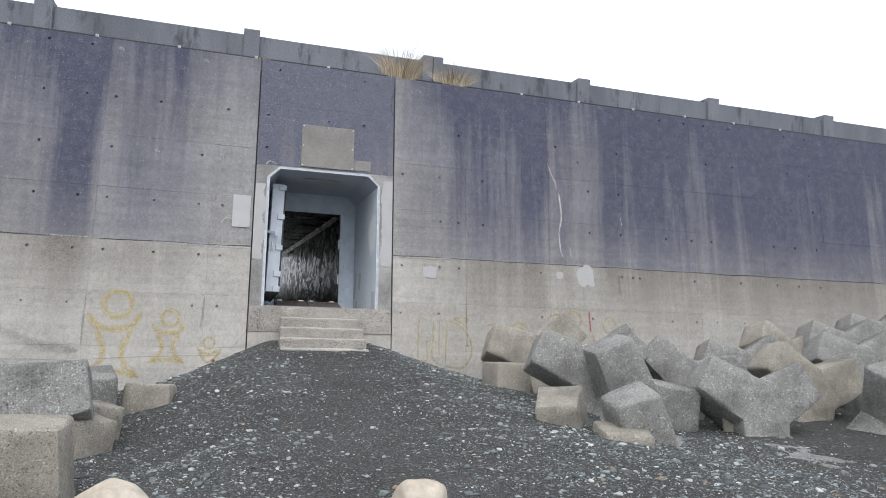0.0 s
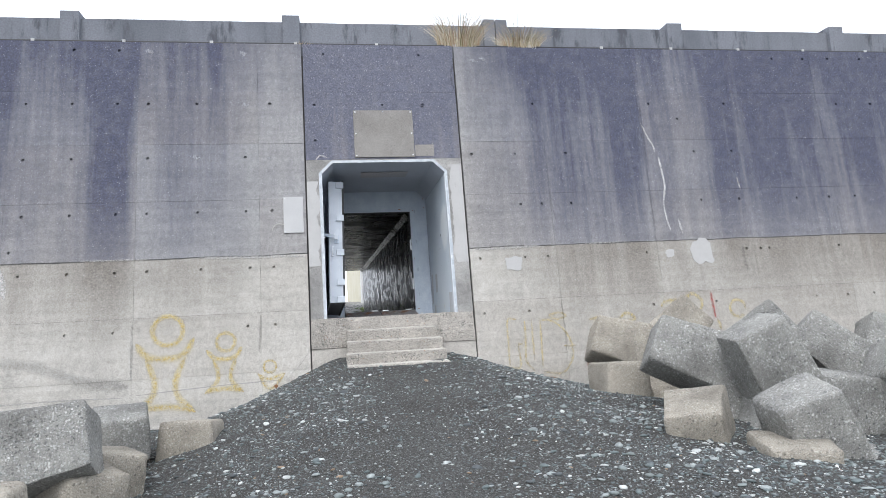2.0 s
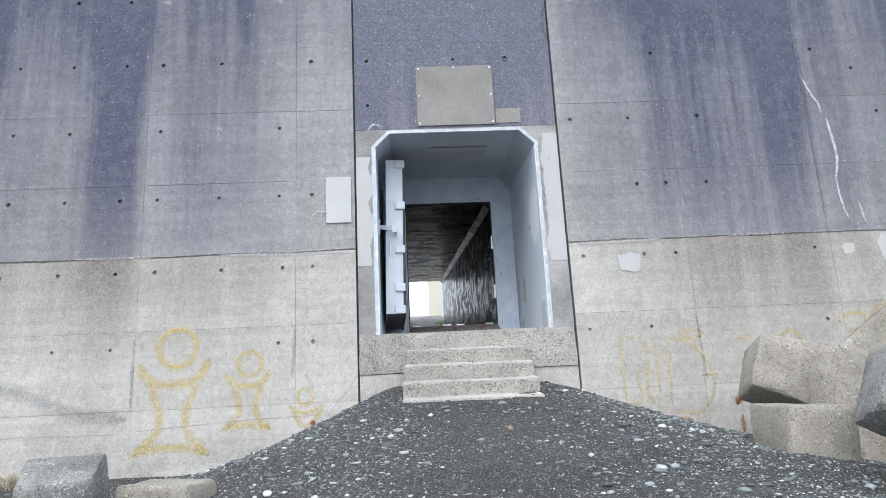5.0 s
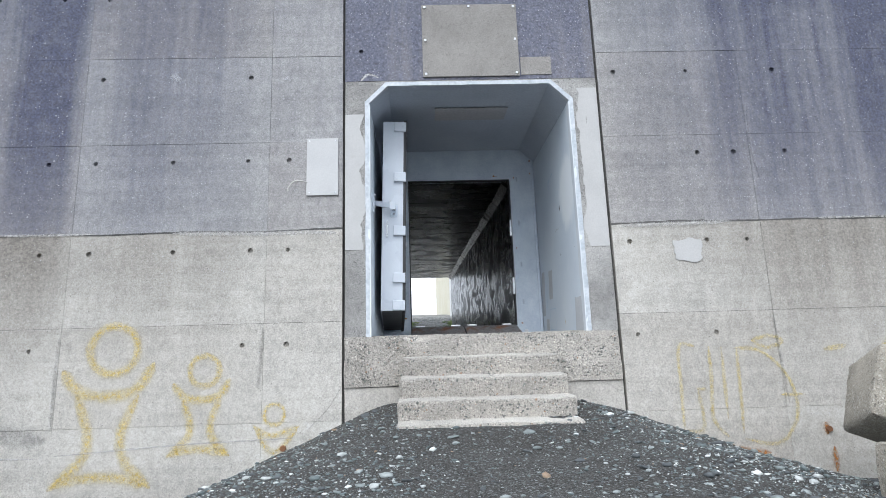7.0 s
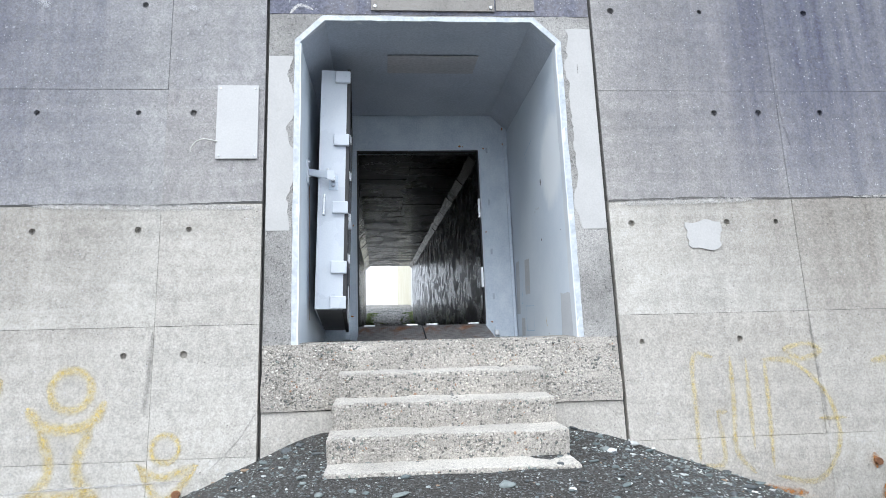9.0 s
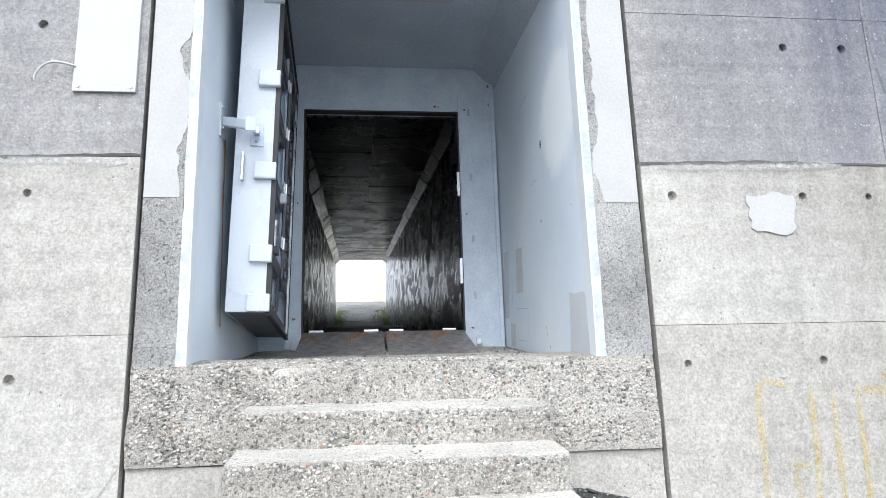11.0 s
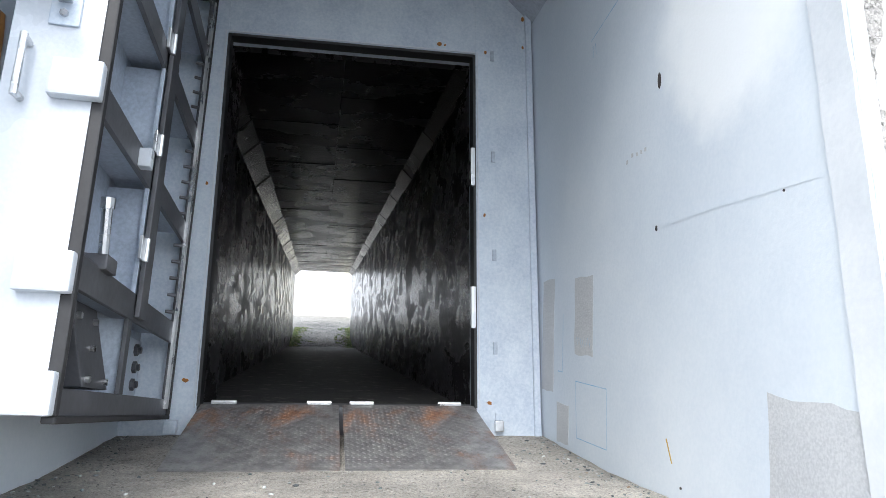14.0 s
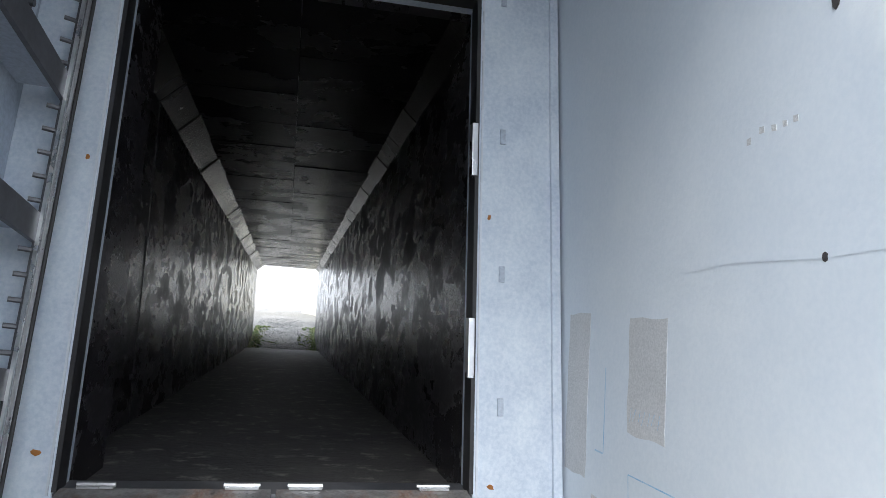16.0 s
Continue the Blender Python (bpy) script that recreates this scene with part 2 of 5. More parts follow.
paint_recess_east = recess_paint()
# Darker copy of the recess paint: the underside's shade put into its colour.
paint_ceiling = surface("shade-darkened blue-grey ceiling paint", (0.36, 0.40, 0.47), (0.46, 0.5, 0.56), 0.55, big=0.9, fine=50, wear=(0.45, 0.42, 0.38), worn=0.68, depth=0.002)
paint_white = surface("white gloss steel paint", (0.55, 0.59, 0.645), (0.62, 0.66, 0.71), 0.3, big=1.5, fine=80, wear=(0.6, 0.63, 0.66), worn=0.72, depth=0.001, grainy=0.14)
paint_edge = surface("white chipped edge paint", (0.40, 0.44, 0.48), (0.54, 0.57, 0.60), 0.5, big=7, wear=(0.5, 0.5, 0.48), worn=0.68, depth=0.003)
paint_frame = surface("grey-blue steel paint", (0.48, 0.55, 0.64), (0.59, 0.66, 0.73), 0.4, big=4, fine=60, wear=(0.34, 0.24, 0.16), worn=0.70, depth=0.001)
# Base colour lowered to hold the shade inside the leaf's recessed bays.
steel_web = surface("shaded blue-grey stiffener paint", (0.33, 0.38, 0.46), (0.42, 0.48, 0.56), 0.42, big=2.5, fine=60, wear=(0.22, 0.22, 0.24), worn=0.68, depth=0.001)
steel_dark = surface("dark grey steel flange", (0.065, 0.067, 0.076), (0.12, 0.123, 0.135), 0.42, 0.2, big=4, wear=(0.3, 0.31, 0.33), worn=0.70, depth=0.001)
rubber = surface("black rubber seal", (0.012, 0.012, 0.014), (0.03, 0.03, 0.032), 0.55, big=5, depth=0.001)
stainless = surface("brushed stainless steel", (0.55, 0.56, 0.57), (0.68, 0.69, 0.7), 0.3, 0.95, big=6, depth=0.0005)
patch_grey = surface("bare plaster patch", (0.48, 0.50, 0.52), (0.55, 0.57, 0.585), 0.8, big=2, fine=120)
plate_paint = surface("off-white plate paint", (0.45, 0.45, 0.45), (0.50, 0.50, 0.495), 0.55, big=2, fine=80, wear=(0.38, 0.38, 0.37), worn=0.66, depth=0.001, grainy=0.14)
white_fresh = surface("fresh white touch-up paint", (0.82, 0.86, 0.89), (0.87, 0.9, 0.92), 0.5, big=2)


def shaded_damp_wall():
    """Tunnel wall with the tunnel's shade put into its near-black colour: patchy wet gloss broken by dry drips."""
    m, nt, p = nodes("damp tunnel concrete, shade in colour")
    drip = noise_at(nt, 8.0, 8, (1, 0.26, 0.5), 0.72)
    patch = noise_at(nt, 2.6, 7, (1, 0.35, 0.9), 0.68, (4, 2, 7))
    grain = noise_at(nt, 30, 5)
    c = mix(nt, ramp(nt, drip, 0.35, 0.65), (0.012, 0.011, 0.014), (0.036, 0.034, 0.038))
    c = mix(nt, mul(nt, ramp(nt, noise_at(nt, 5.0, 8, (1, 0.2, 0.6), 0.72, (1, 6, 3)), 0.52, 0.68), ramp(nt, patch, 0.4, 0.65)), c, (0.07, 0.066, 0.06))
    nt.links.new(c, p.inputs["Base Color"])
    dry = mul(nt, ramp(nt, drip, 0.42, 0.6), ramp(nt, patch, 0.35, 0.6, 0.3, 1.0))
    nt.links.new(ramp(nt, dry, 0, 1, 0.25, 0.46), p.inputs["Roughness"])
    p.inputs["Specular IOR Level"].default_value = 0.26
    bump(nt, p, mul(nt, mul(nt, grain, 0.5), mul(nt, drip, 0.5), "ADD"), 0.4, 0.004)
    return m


tunnel_mat = shaded_damp_wall()
# The tunnel's lack of light is put into these near-black ceiling and haunch colours.
tunnel_roof = surface("near-black tunnel ceiling, shade in colour", (0.004, 0.004, 0.005), (0.012, 0.0115, 0.0125), 0.26, big=1.6, fine=12, wear=(0.035, 0.033, 0.032), worn=0.62, depth=0.004)
tunnel_haunch = surface("near-black tunnel haunch concrete, shade in colour", (0.011, 0.0105, 0.010), (0.032, 0.031, 0.029), 0.22, big=1.5, fine=25, depth=0.006)
for shaded_mat in (tunnel_roof, tunnel_haunch):
    shaded_mat.node_tree.nodes["Principled BSDF"].inputs["Specular IOR Level"].default_value = 0.2
# Pale dirt patches over a base darkened to hold the tunnel's shade.
tunnel_floor_mat = surface("dirty tunnel floor, shade in colour", (0.035, 0.034, 0.035), (0.085, 0.082, 0.079), 0.75, big=2.6, fine=24, wear=(0.21, 0.20, 0.18), worn=0.54, depth=0.012, strength=0.8)
sign_mat = aggregate("cement board", (0.30, 0.285, 0.265), (0.2, 0.19, 0.18), (0.42, 0.4, 0.37), 90, 0.4, 0.004)
wire_mat = surface("grey cable", (0.4, 0.4, 0.4), (0.55, 0.54, 0.5), 0.6)
render_yellow = surface("cream rendered house wall", (0.72, 0.67, 0.50), (0.78, 0.74, 0.60), 0.85, big=0.8)
render_white = surface("white house wall", (0.8, 0.8, 0.78), (0.86, 0.86, 0.84), 0.85, big=0.8)
roof_mat = surface("grey roof sheet", (0.12, 0.12, 0.13), (0.2, 0.2, 0.21), 0.6)
boulder_mat = surface("cream boulder stone", (0.42, 0.36, 0.28), (0.58, 0.52, 0.43), 0.85, big=3, fine=18, wear=(0.3, 0.24, 0.18), worn=0.6, depth=0.02)
rust_blue = surface("faded blue crayon", (0.24, 0.46, 0.66), (0.50, 0.63, 0.73), 0.8, big=14)


def checker(name):
    """Rusted steel tread plate with its raised bars."""
    m, nt, p = nodes(name)
    rust = ramp(nt, noise_at(nt, 2.6, 9, (1.4, 0.7, 1), 0.70, (0.4, 0, 0)), 0.46, 0.68)
    steel = mix(nt, ramp(nt, noise_at(nt, 14, 5), 0.3, 0.7), (0.20, 0.195, 0.195), (0.36, 0.35, 0.345))
    brown = mix(nt, ramp(nt, noise_at(nt, 22, 6), 0.3, 0.7), (0.13, 0.06, 0.036), (0.33, 0.165, 0.09))
    nt.links.new(mix(nt, rust, steel, brown), p.inputs["Base Color"])
    nt.links.new(ramp(nt, rust, 0, 1, 0.5, 0), p.inputs["Metallic"])
    nt.links.new(ramp(nt, rust, 0, 1, 0.42, 0.9), p.inputs["Roughness"])
    bump(nt, p, noise_at(nt, 120, 4), 0.4, 0.002)
    return m


tread_plate = checker("rusted tread plate")


def spray(name, colour, cover, thin=0.15):
    """Thin sprayed paint that fades out towards the sides of its stroke."""
    m, nt, p = nodes(name)
    uv = nt.nodes.new("ShaderNodeUVMap")
    sep = nt.nodes.new("ShaderNodeSeparateXYZ")
    nt.links.new(uv.outputs[0], sep.inputs[0])
    side = mul(nt, ramp(nt, sep.outputs[1], 0.0, 0.45), ramp(nt, sep.outputs[1], 1.0, 0.55))
    grain = ramp(nt, noise_at(nt, 22, 8, rough=0.75), 0.28, 0.72, thin, 1.0)
    nt.links.new(mul(nt, mul(nt, side, grain), cover), p.inputs["Alpha"])
    p.inputs["Base Color"].default_value = (*colour, 1)
    p.inputs["Roughness"].default_value = 0.8
    return m


yellow_spray = spray("faded yellow spray paint", (0.70, 0.53, 0.13), 0.60)
yellow_faint = spray("washed-out yellow spray paint", (0.70, 0.55, 0.17), 0.50)
red_spray = spray("red spray paint", (0.5, 0.05, 0.04), 0.9)
grime_run = spray("black grime", (0.07, 0.07, 0.072), 0.44, 0.0)
rust_run = spray("rust run-down", (0.46, 0.19, 0.035), 0.95)
rust_drip = spray("orange rust drip", (0.50, 0.21, 0.04), 1.0, 0.7)
mortar_run = spray("pale joint mortar", (0.52, 0.51, 0.49), 0.9)
grey_wash = spray("faint grey wash", (0.17, 0.17, 0.175), 0.34)
lime_faint = spray("faint lime bloom", (0.62, 0.63, 0.65), 0.45)
lime_run = spray("white lime run-down", (0.75, 0.74, 0.72), 0.9)


def ground_material(name, sand, damp, pale=(0.26, 0.28, 0.28)):
    """Coarse grit with small stones bedded in it."""
    m, nt, p = nodes(name)
    broad = ramp(nt, noise_at(nt, 0.9, 8, rough=0.65), 0.3, 0.7)
    grit = noise_at(nt, 65, 6, rough=0.78)
    c = mix(nt, broad, sand, damp)
    c = mix(nt, 0.95, c, mix(nt, ramp(nt, grit, 0.36, 0.64), (0.06, 0.06, 0.06), (0.92, 0.92, 0.92)), "OVERLAY")
    relief = mul(nt, grit, 0.4)
    for k, (sc, am) in enumerate(((95, 0.45), (48, 0.34))):
        dist, hue = warped(nt, sc, 0.9)
        few = mul(nt, ramp(nt, dist, 0.55, 0.36), ramp(nt, hue[0], 1 - am - 0.05, 1 - am + 0.05))
        c = mix(nt, mul(nt, few, 0.85), c, mix(nt, ramp(nt, hue[1], 0.2, 1.0), tuple(q * 0.5 for q in sand), pale))
        relief = mul(nt, relief, mul(nt, few, 0.3 * (k + 1)), "ADD")
    nt.links.new(c, p.inputs["Base Color"])
    p.inputs["Roughness"].default_value = 0.92
    bump(nt, p, relief, 1.0, 0.022)
    return m


gravel = ground_material("dark beach gravel", (0.070, 0.069, 0.064), (0.044, 0.040, 0.035))
inland = ground_material("inland gravel", (0.36, 0.35, 0.33), (0.26, 0.255, 0.24), (0.5, 0.5, 0.48))


def stones_material(name, shades):
    m, nt, p = nodes(name)
    geo = nt.nodes.new("ShaderNodeNewGeometry")
    cr = nt.nodes.new("ShaderNodeValToRGB")
    cr.color_ramp.interpolation = "CONSTANT"
    while len(cr.color_ramp.elements) < len(shades):
        cr.color_ramp.elements.new(0.5)
    for i, (pos, col) in enumerate(shades):
        cr.color_ramp.elements[i].position, cr.color_ramp.elements[i].color = pos, (*col, 1)
    nt.links.new(geo.outputs["Random Per Island"], cr.inputs[0])
    c = mix(nt, 0.4, cr.outputs[0], mix(nt, ramp(nt, noise_at(nt, 35, 5), 0.3, 0.7), (0.3, 0.3, 0.3), (0.75, 0.75, 0.75)), "OVERLAY")
    nt.links.new(c, p.inputs["Base Color"])
    p.inputs["Roughness"].default_value = 0.7
    return m


pebble_mat = stones_material("beach pebbles", [(0.0, (0.09, 0.10, 0.105)), (0.30, (0.14, 0.17, 0.17)), (0.52, (0.21, 0.24, 0.235)), (0.72, (0.31, 0.34, 0.335)), (0.85, (0.46, 0.48, 0.47)), (0.95, (0.66, 0.68, 0.66)), (0.985, (0.30, 0.22, 0.15))])
grass_mat = stones_material("dry grass", [(0.0, (0.46, 0.39, 0.27)), (0.35, (0.56, 0.50, 0.38)), (0.72, (0.38, 0.25, 0.16)), (0.92, (0.24, 0.22, 0.10))])
moss_mat = stones_material("green weeds", [(0.0, (0.12, 0.18, 0.05)), (0.5, (0.20, 0.26, 0.08)), (0.85, (0.32, 0.31, 0.13))])


# ---- building helpers ----
def face_y(z):
    """The sea wall leans back: where its face stands at the height z."""
    return 13.99 + 0.1345 * (z - 0.64)


def wv(x, z, n=0.0):
    """A place n metres in front of the wall's leaning face."""
    return Vector((x, face_y(z) - n, z))


def mesh_of(bm, name, material, smooth=False):
    bmesh.ops.recalc_face_normals(bm, faces=bm.faces)
    me = bpy.data.meshes.new(name)
    bm.to_mesh(me)
    bm.free()
    me.materials.append(material)
    if smooth:
        me.polygons.foreach_set("use_smooth", [True] * len(me.polygons))
    return me


def part(name, bm, material, parent=None, label="", smooth=False):
    ob = new(name, mesh_of(bm, name, material, smooth))
    if parent:
        ob.parent = parent
    return tagged(ob, label)


def thing(name, label, category, group="", at=(0, 0, 0), kind=""):
    ob = new(name)
    ob.empty_display_size = 0.1
    ob.location = at
    return tagged(ob, label, category, group, kind)


def hexa(bm, corners, bevel=0.0):
    """A six-sided solid from its 8 corners: four of the one end, four of the other."""
    v = [bm.verts.new(c) for c in corners]
    fs = [bm.faces.new([v[i] for i in f]) for f in ((0, 1, 2, 3), (7, 6, 5, 4), (0, 4, 5, 1), (1, 5, 6, 2), (2, 6, 7, 3), (3, 7, 4, 0))]
    if bevel:
        es = {e for f in fs for e in f.edges}
        bmesh.ops.bevel(bm, geom=list(es), offset=bevel, segments=2, affect="EDGES", profile=0.6)
    return bm


def box(bm, x0, x1, y0, y1, z0, z1, bevel=0.0):
    return hexa(bm, [(x0, y0, z0), (x1, y0, z0), (x1, y1, z0), (x0, y1, z0), (x0, y0, z1), (x1, y0, z1), (x1, y1, z1), (x0, y1, z1)], bevel)


def slab(bm, x0, x1, z0, z1, n0, n1, bevel=0.0):
    """A block that follows the wall's lean, from n0 behind to n1 in front of its face."""
    return hexa(bm, [wv(x0, z0, n1), wv(x1, z0, n1), wv(x1, z0, n0), wv(x0, z0, n0), wv(x0, z1, n1), wv(x1, z1, n1), wv(x1, z1, n0), wv(x0, z1, n0)], bevel)


def rod(bm, a, b, r, sides=10):
    a, b = Vector(a), Vector(b)
    q = (b - a).to_track_quat("Z", "Y").to_matrix().to_4x4()
    bmesh.ops.create_cone(bm, cap_ends=True, segments=sides, radius1=r, radius2=r, depth=(b - a).length, matrix=Matrix.Translation((a + b) / 2) @ q)
    return bm


def B():
    return bmesh.new()


def roughen(bm, amount, scale, cuts=0):
    """Breaks up clean faces and edges with small uneven shifts."""
    if cuts:
        bmesh.ops.subdivide_edges(bm, edges=bm.edges[:], cuts=cuts, use_grid_fill=True)
    for v in bm.verts:
        v.co += noise.noise_vector(v.co * scale) * amount
    return bm


# ---- ground ----
def gz(x, y):
    ridge = np.interp(y, [-6, 0, 4, 6.5, 8, 9, 10.5, 12, 13.2, 14.2], [-0.12, -0.10, -0.16, -0.14, -0.10, 0.02, 0.16, 0.27, 0.38, 0.46])
    hw = np.interp(y, [-6, 2, 6, 9, 12, 14], [4.0, 3.2, 2.0, 1.0, 0.9, 0.9])
    d = x - 1.95
    fall = np.interp(y, [7, 8, 12, 13, 14], [0.3, 0.4, 0.24, 0.34, 0.46]) if d < 0 else np.interp(y, [7, 8, 11, 12.5, 14], [0.10, 0.12, 0.17, 0.24, 0.38])
    out = max(0.0, abs(d) - hw)
    z = ridge - fall * (math.sqrt(out * out + 0.04) - 0.2)
    base = -0.5 if d < 0 else -0.42
    k = 0.10
    h = max(0.0, k - abs(z - base)) / k
    z = max(z, base) + h * h * k * 0.25
    return float(z + 0.035 * noise.noise(Vector((x * 0.8, y * 0.8, 0))) + 0.018 * noise.noise(Vector((x * 3.1, y * 3.1, 4))))


def sheet(name, xs, ys, height, material):
    verts = [(x, y, height(x, y)) for y in ys for x in xs]
    w = len(xs)
    faces = [(j * w + i, j * w + i + 1, (j + 1) * w + i + 1, (j + 1) * w + i) for j in range(len(ys) - 1) for i in range(w - 1)]
    me = bpy.data.meshes.new(name)
    me.from_pydata(verts, [], faces)
    me.materials.append(material)
    me.polygons.foreach_set("use_smooth", [True] * len(faces))
    return new(name, me)


far = [40, 70, 150, 400, 1500]
xs = [-q for q in far[::-1]] + [-20, -14, -10] + list(np.arange(-7, 10.01, 0.1)) + [11, 12, 13, 14, 16, 18, 22, 28] + far
ys = [-1500, -400, -150, -70, -40, -20, -10, -6, -3, -1] + list(np.arange(0, 14.31, 0.1)) + [15.2, 17, 20]
beach = sheet("ground", [float(q) for q in xs], [float(q) for q in ys], gz, gravel)
tagged(beach, "dark grey-green beach gravel heaped up to steps", "ground", kind="structure")


def inland_z(x, y):
    return float(np.interp(y, [30.5, 32, 33, 35, 38, 42, 60, 2000], [0.80, 0.87, 0.98, 1.28, 1.52, 1.70, 1.74, 1.74]) + 0.03 * noise.noise(Vector((x, y, 8))))


back = sheet("ground_inland", [-1500, -200, -40, -10, -4] + [float(q) for q in np.arange(-2, 6.01, 0.25)] + [8, 14, 40, 200, 1500], [float(q) for q in np.arange(31.0, 44.1, 0.25)] + [50, 60, 90, 200, 500, 1500], inland_z, inland)
tagged(back, "pale gravel rising away from tunnel mouth", "ground", kind="structure")

# ---- the sea wall ----
sea_wall = thing("wall_sea", "tall leaning concrete sea wall streaked black by rain", "wall", kind="structure")
TOP = 6.25
for x0, x1, z0, z1 in ((-40, 0.66, -2, TOP), (3.18, 45, -2, TOP), (0.66, 3.18, 4.06, TOP), (0.66, 3.18, -2, 0.97)):
    part("core", slab(B(), x0, x1, z0, z1, -0.9, -0.05), wall_core, sea_wall)


def panel(x0, x1, z0, z1, holes, material, proud=0.0, name="panel"):
    """A cast panel with open tie holes in its face."""
    bm, g, e, r = B(), 0.0015, 0.045, 0.028
    hs = [(hx, hz) for hx, hz in holes if x0 + 0.07 < hx < x1 - 0.07 and z0 + 0.07 < hz < z1 - 0.07]
    bx = sorted({x0 + g, x1 - g, *(h[0] + s * e for h in hs for s in (-1, 1))})
    bz = sorted({z0 + g, z1 - g, *(h[1] + s * e for h in hs for s in (-1, 1))})
    bx, bz = [[q for i, q in enumerate(b) if i == 0 or q - b[i - 1] > 1e-4] for b in (bx, bz)]
    grid = {(i, k): bm.verts.new(wv(x, z, proud)) for i, x in enumerate(bx) for k, z in enumerate(bz)}
    for i in range(len(bx) - 1):
        for k in range(len(bz) - 1):
            q = [grid[i, k], grid[i + 1, k], grid[i + 1, k + 1], grid[i, k + 1]]
            mx, mz = (bx[i] + bx[i + 1]) / 2, (bz[k] + bz[k + 1]) / 2
            if not any(abs(mx - hx) < 0.02 and abs(mz - hz) < 0.02 for hx, hz in hs):
                bm.faces.new(q)
                continue
            rr = r * random.uniform(0.8, 1.15)
            ring = [bm.verts.new(wv(mx + rr * math.cos(a), mz + rr * math.sin(a), proud)) for a in [math.radians(-157.5 + 45 * s) for s in range(8)]]
            deep = [bm.verts.new(wv(mx + 0.8 * rr * math.cos(a), mz + 0.8 * rr * math.sin(a), proud - 0.042)) for a in [math.radians(-157.5 + 45 * s) for s in range(8)]]
            for s in range(4):
                bm.faces.new([q[s], ring[2 * s], ring[2 * s + 1]])
                bm.faces.new([q[s], ring[2 * s + 1], ring[(2 * s + 2) % 8], q[(s + 1) % 4]])
            for s in range(8):
                bm.faces.new([ring[s], deep[s], deep[(s + 1) % 8], ring[(s + 1) % 8]])
            bm.faces.new(deep[::-1])
    rim = [grid[i, 0] for i in range(len(bx))] + [grid[len(bx) - 1, k] for k in range(1, len(bz))] + [grid[i, len(bz) - 1] for i in range(len(bx) - 2, -1, -1)] + [grid[0, k] for k in range(len(bz) - 2, 0, -1)]
    low = [bm.verts.new(v.co + Vector((0, 0.05 + proud, 0))) for v in rim]
    for i in range(len(rim)):
        bm.faces.new([rim[i], low[i], low[(i + 1) % len(rim)], rim[(i + 1) % len(rim)]])
    return part(name, bm, material, sea_wall)


COLS_L = [-10.6, -8.55, -6.5, -4.42, -2.35, -0.30, 0.50]
COLS_R = [3.395, 5.03, 7.04, 9.05, 11.06, 13.07, 15.08, 17.1, 19.1, 21.1]
ROWS_Z = [-1.3, 0.30, 1.29, 2.27, 3.27, 4.30, 5.29, TOP]
# tie holes, row by row; those farther along the wall stand at about even steps
TIES = {1.07: [-4.70, -3.39, -2.66, -0.52, -0.07, 3.57, 4.40, 6.81, 8.08],
        2.06: [-4.14, -3.40, -2.66, -2.15, -1.28, -0.47, -0.075, 3.58, 4.42, 4.86, 6.81, 8.89, 9.19, 9.38],
        3.06: [-4.62, -4.14, -3.40, -2.67, -2.17, -1.34, -0.53, -0.085, 4.44, 4.85, 5.43, 8.10, 8.92],
        4.05: [-4.17, -3.41, -2.17, -0.53, 3.58, 4.42, 5.43, 8.10, 8.92],
        5.06: [-4.17, -3.43, -2.69, -2.18, -1.36, -0.09, 4.87, 7.28, 8.92],
        6.08: [-3.44, -2.69]}
holes = [(x, z) for z, row in TIES.items() for x in row] + [(-4.30, 2.46), (7.85, 4.74)]
holes += [(x + random.uniform(-0.02, 0.02), z + random.uniform(-0.015, 0.015)) for z in TIES for x in (-7.4, -6.5, -5.6, 10.2, 10.9, 11.5, 12.3, 13.4, 14.1, 14.8) if random.random() < 0.7]
for cols in (COLS_L, COLS_R):
    for x0, x1 in zip(cols, cols[1:]):
        for z0, z1 in zip(ROWS_Z, ROWS_Z[1:]):
            panel(x0, x1, z0, z1, holes, concrete_low if z1 < 2.3 else concrete, 0.006 * random.random() if z1 > 2.3 else 0.010 + 0.004 * random.random())

# the open, crumbled joint between the lower and the upper pour
for x0, x1 in ((-10.6, 0.50), (3.395, 21.1)):
    bm = B()
    k = int((x1 - x0) / 0.05)
    rows = []
    for i in range(k + 1):
        x = x0 + (x1 - x0) * i / k
        c = 2.27 + 0.022 * noise.noise(Vector((x * 1.3, 0, 0))) + 0.008 * noise.noise(Vector((x * 9, 0, 1)))
        w = 0.006 + 0.014 * max(0, noise.noise(Vector((x * 0.9, 4, 0)))) + 0.009 * abs(noise.noise(Vector((x * 12, 2, 0))))
        rows.append([bm.verts.new(wv(x, c - w, 0.0165)), bm.verts.new(wv(x, c + w, 0.0165)), bm.verts.new(wv(x, c + w, 0.0)), bm.verts.new(wv(x, c - w, 0.0))])
    for a, b in zip(rows, rows[1:]):
        for q in range(4):
            bm.faces.new([a[q], b[q], b[(q + 1) % 4], a[(q + 1) % 4]])
    part("joint", bm, wall_core, sea_wall, "dark crumbled pour joint")
# the bay with the doorway: lintel, piers, sill
OX0, OX1, OZ0, OZ1, CH = 0.79, 3.045, 1.10, 3.92, 0.21
lintel_holes = [(0.69, 5.05), (1.49, 5.06), (1.95, 5.05), (2.71, 5.02), (0.72, 4.35)]
panel(0.525, 3.365, 5.29, TOP, [(0.9, 6.05), (2.7, 6.05)], concrete_lintel, 0.012)
panel(0.525, 3.365, 3.98, 5.29, lintel_holes, concrete_lintel, 0.012)
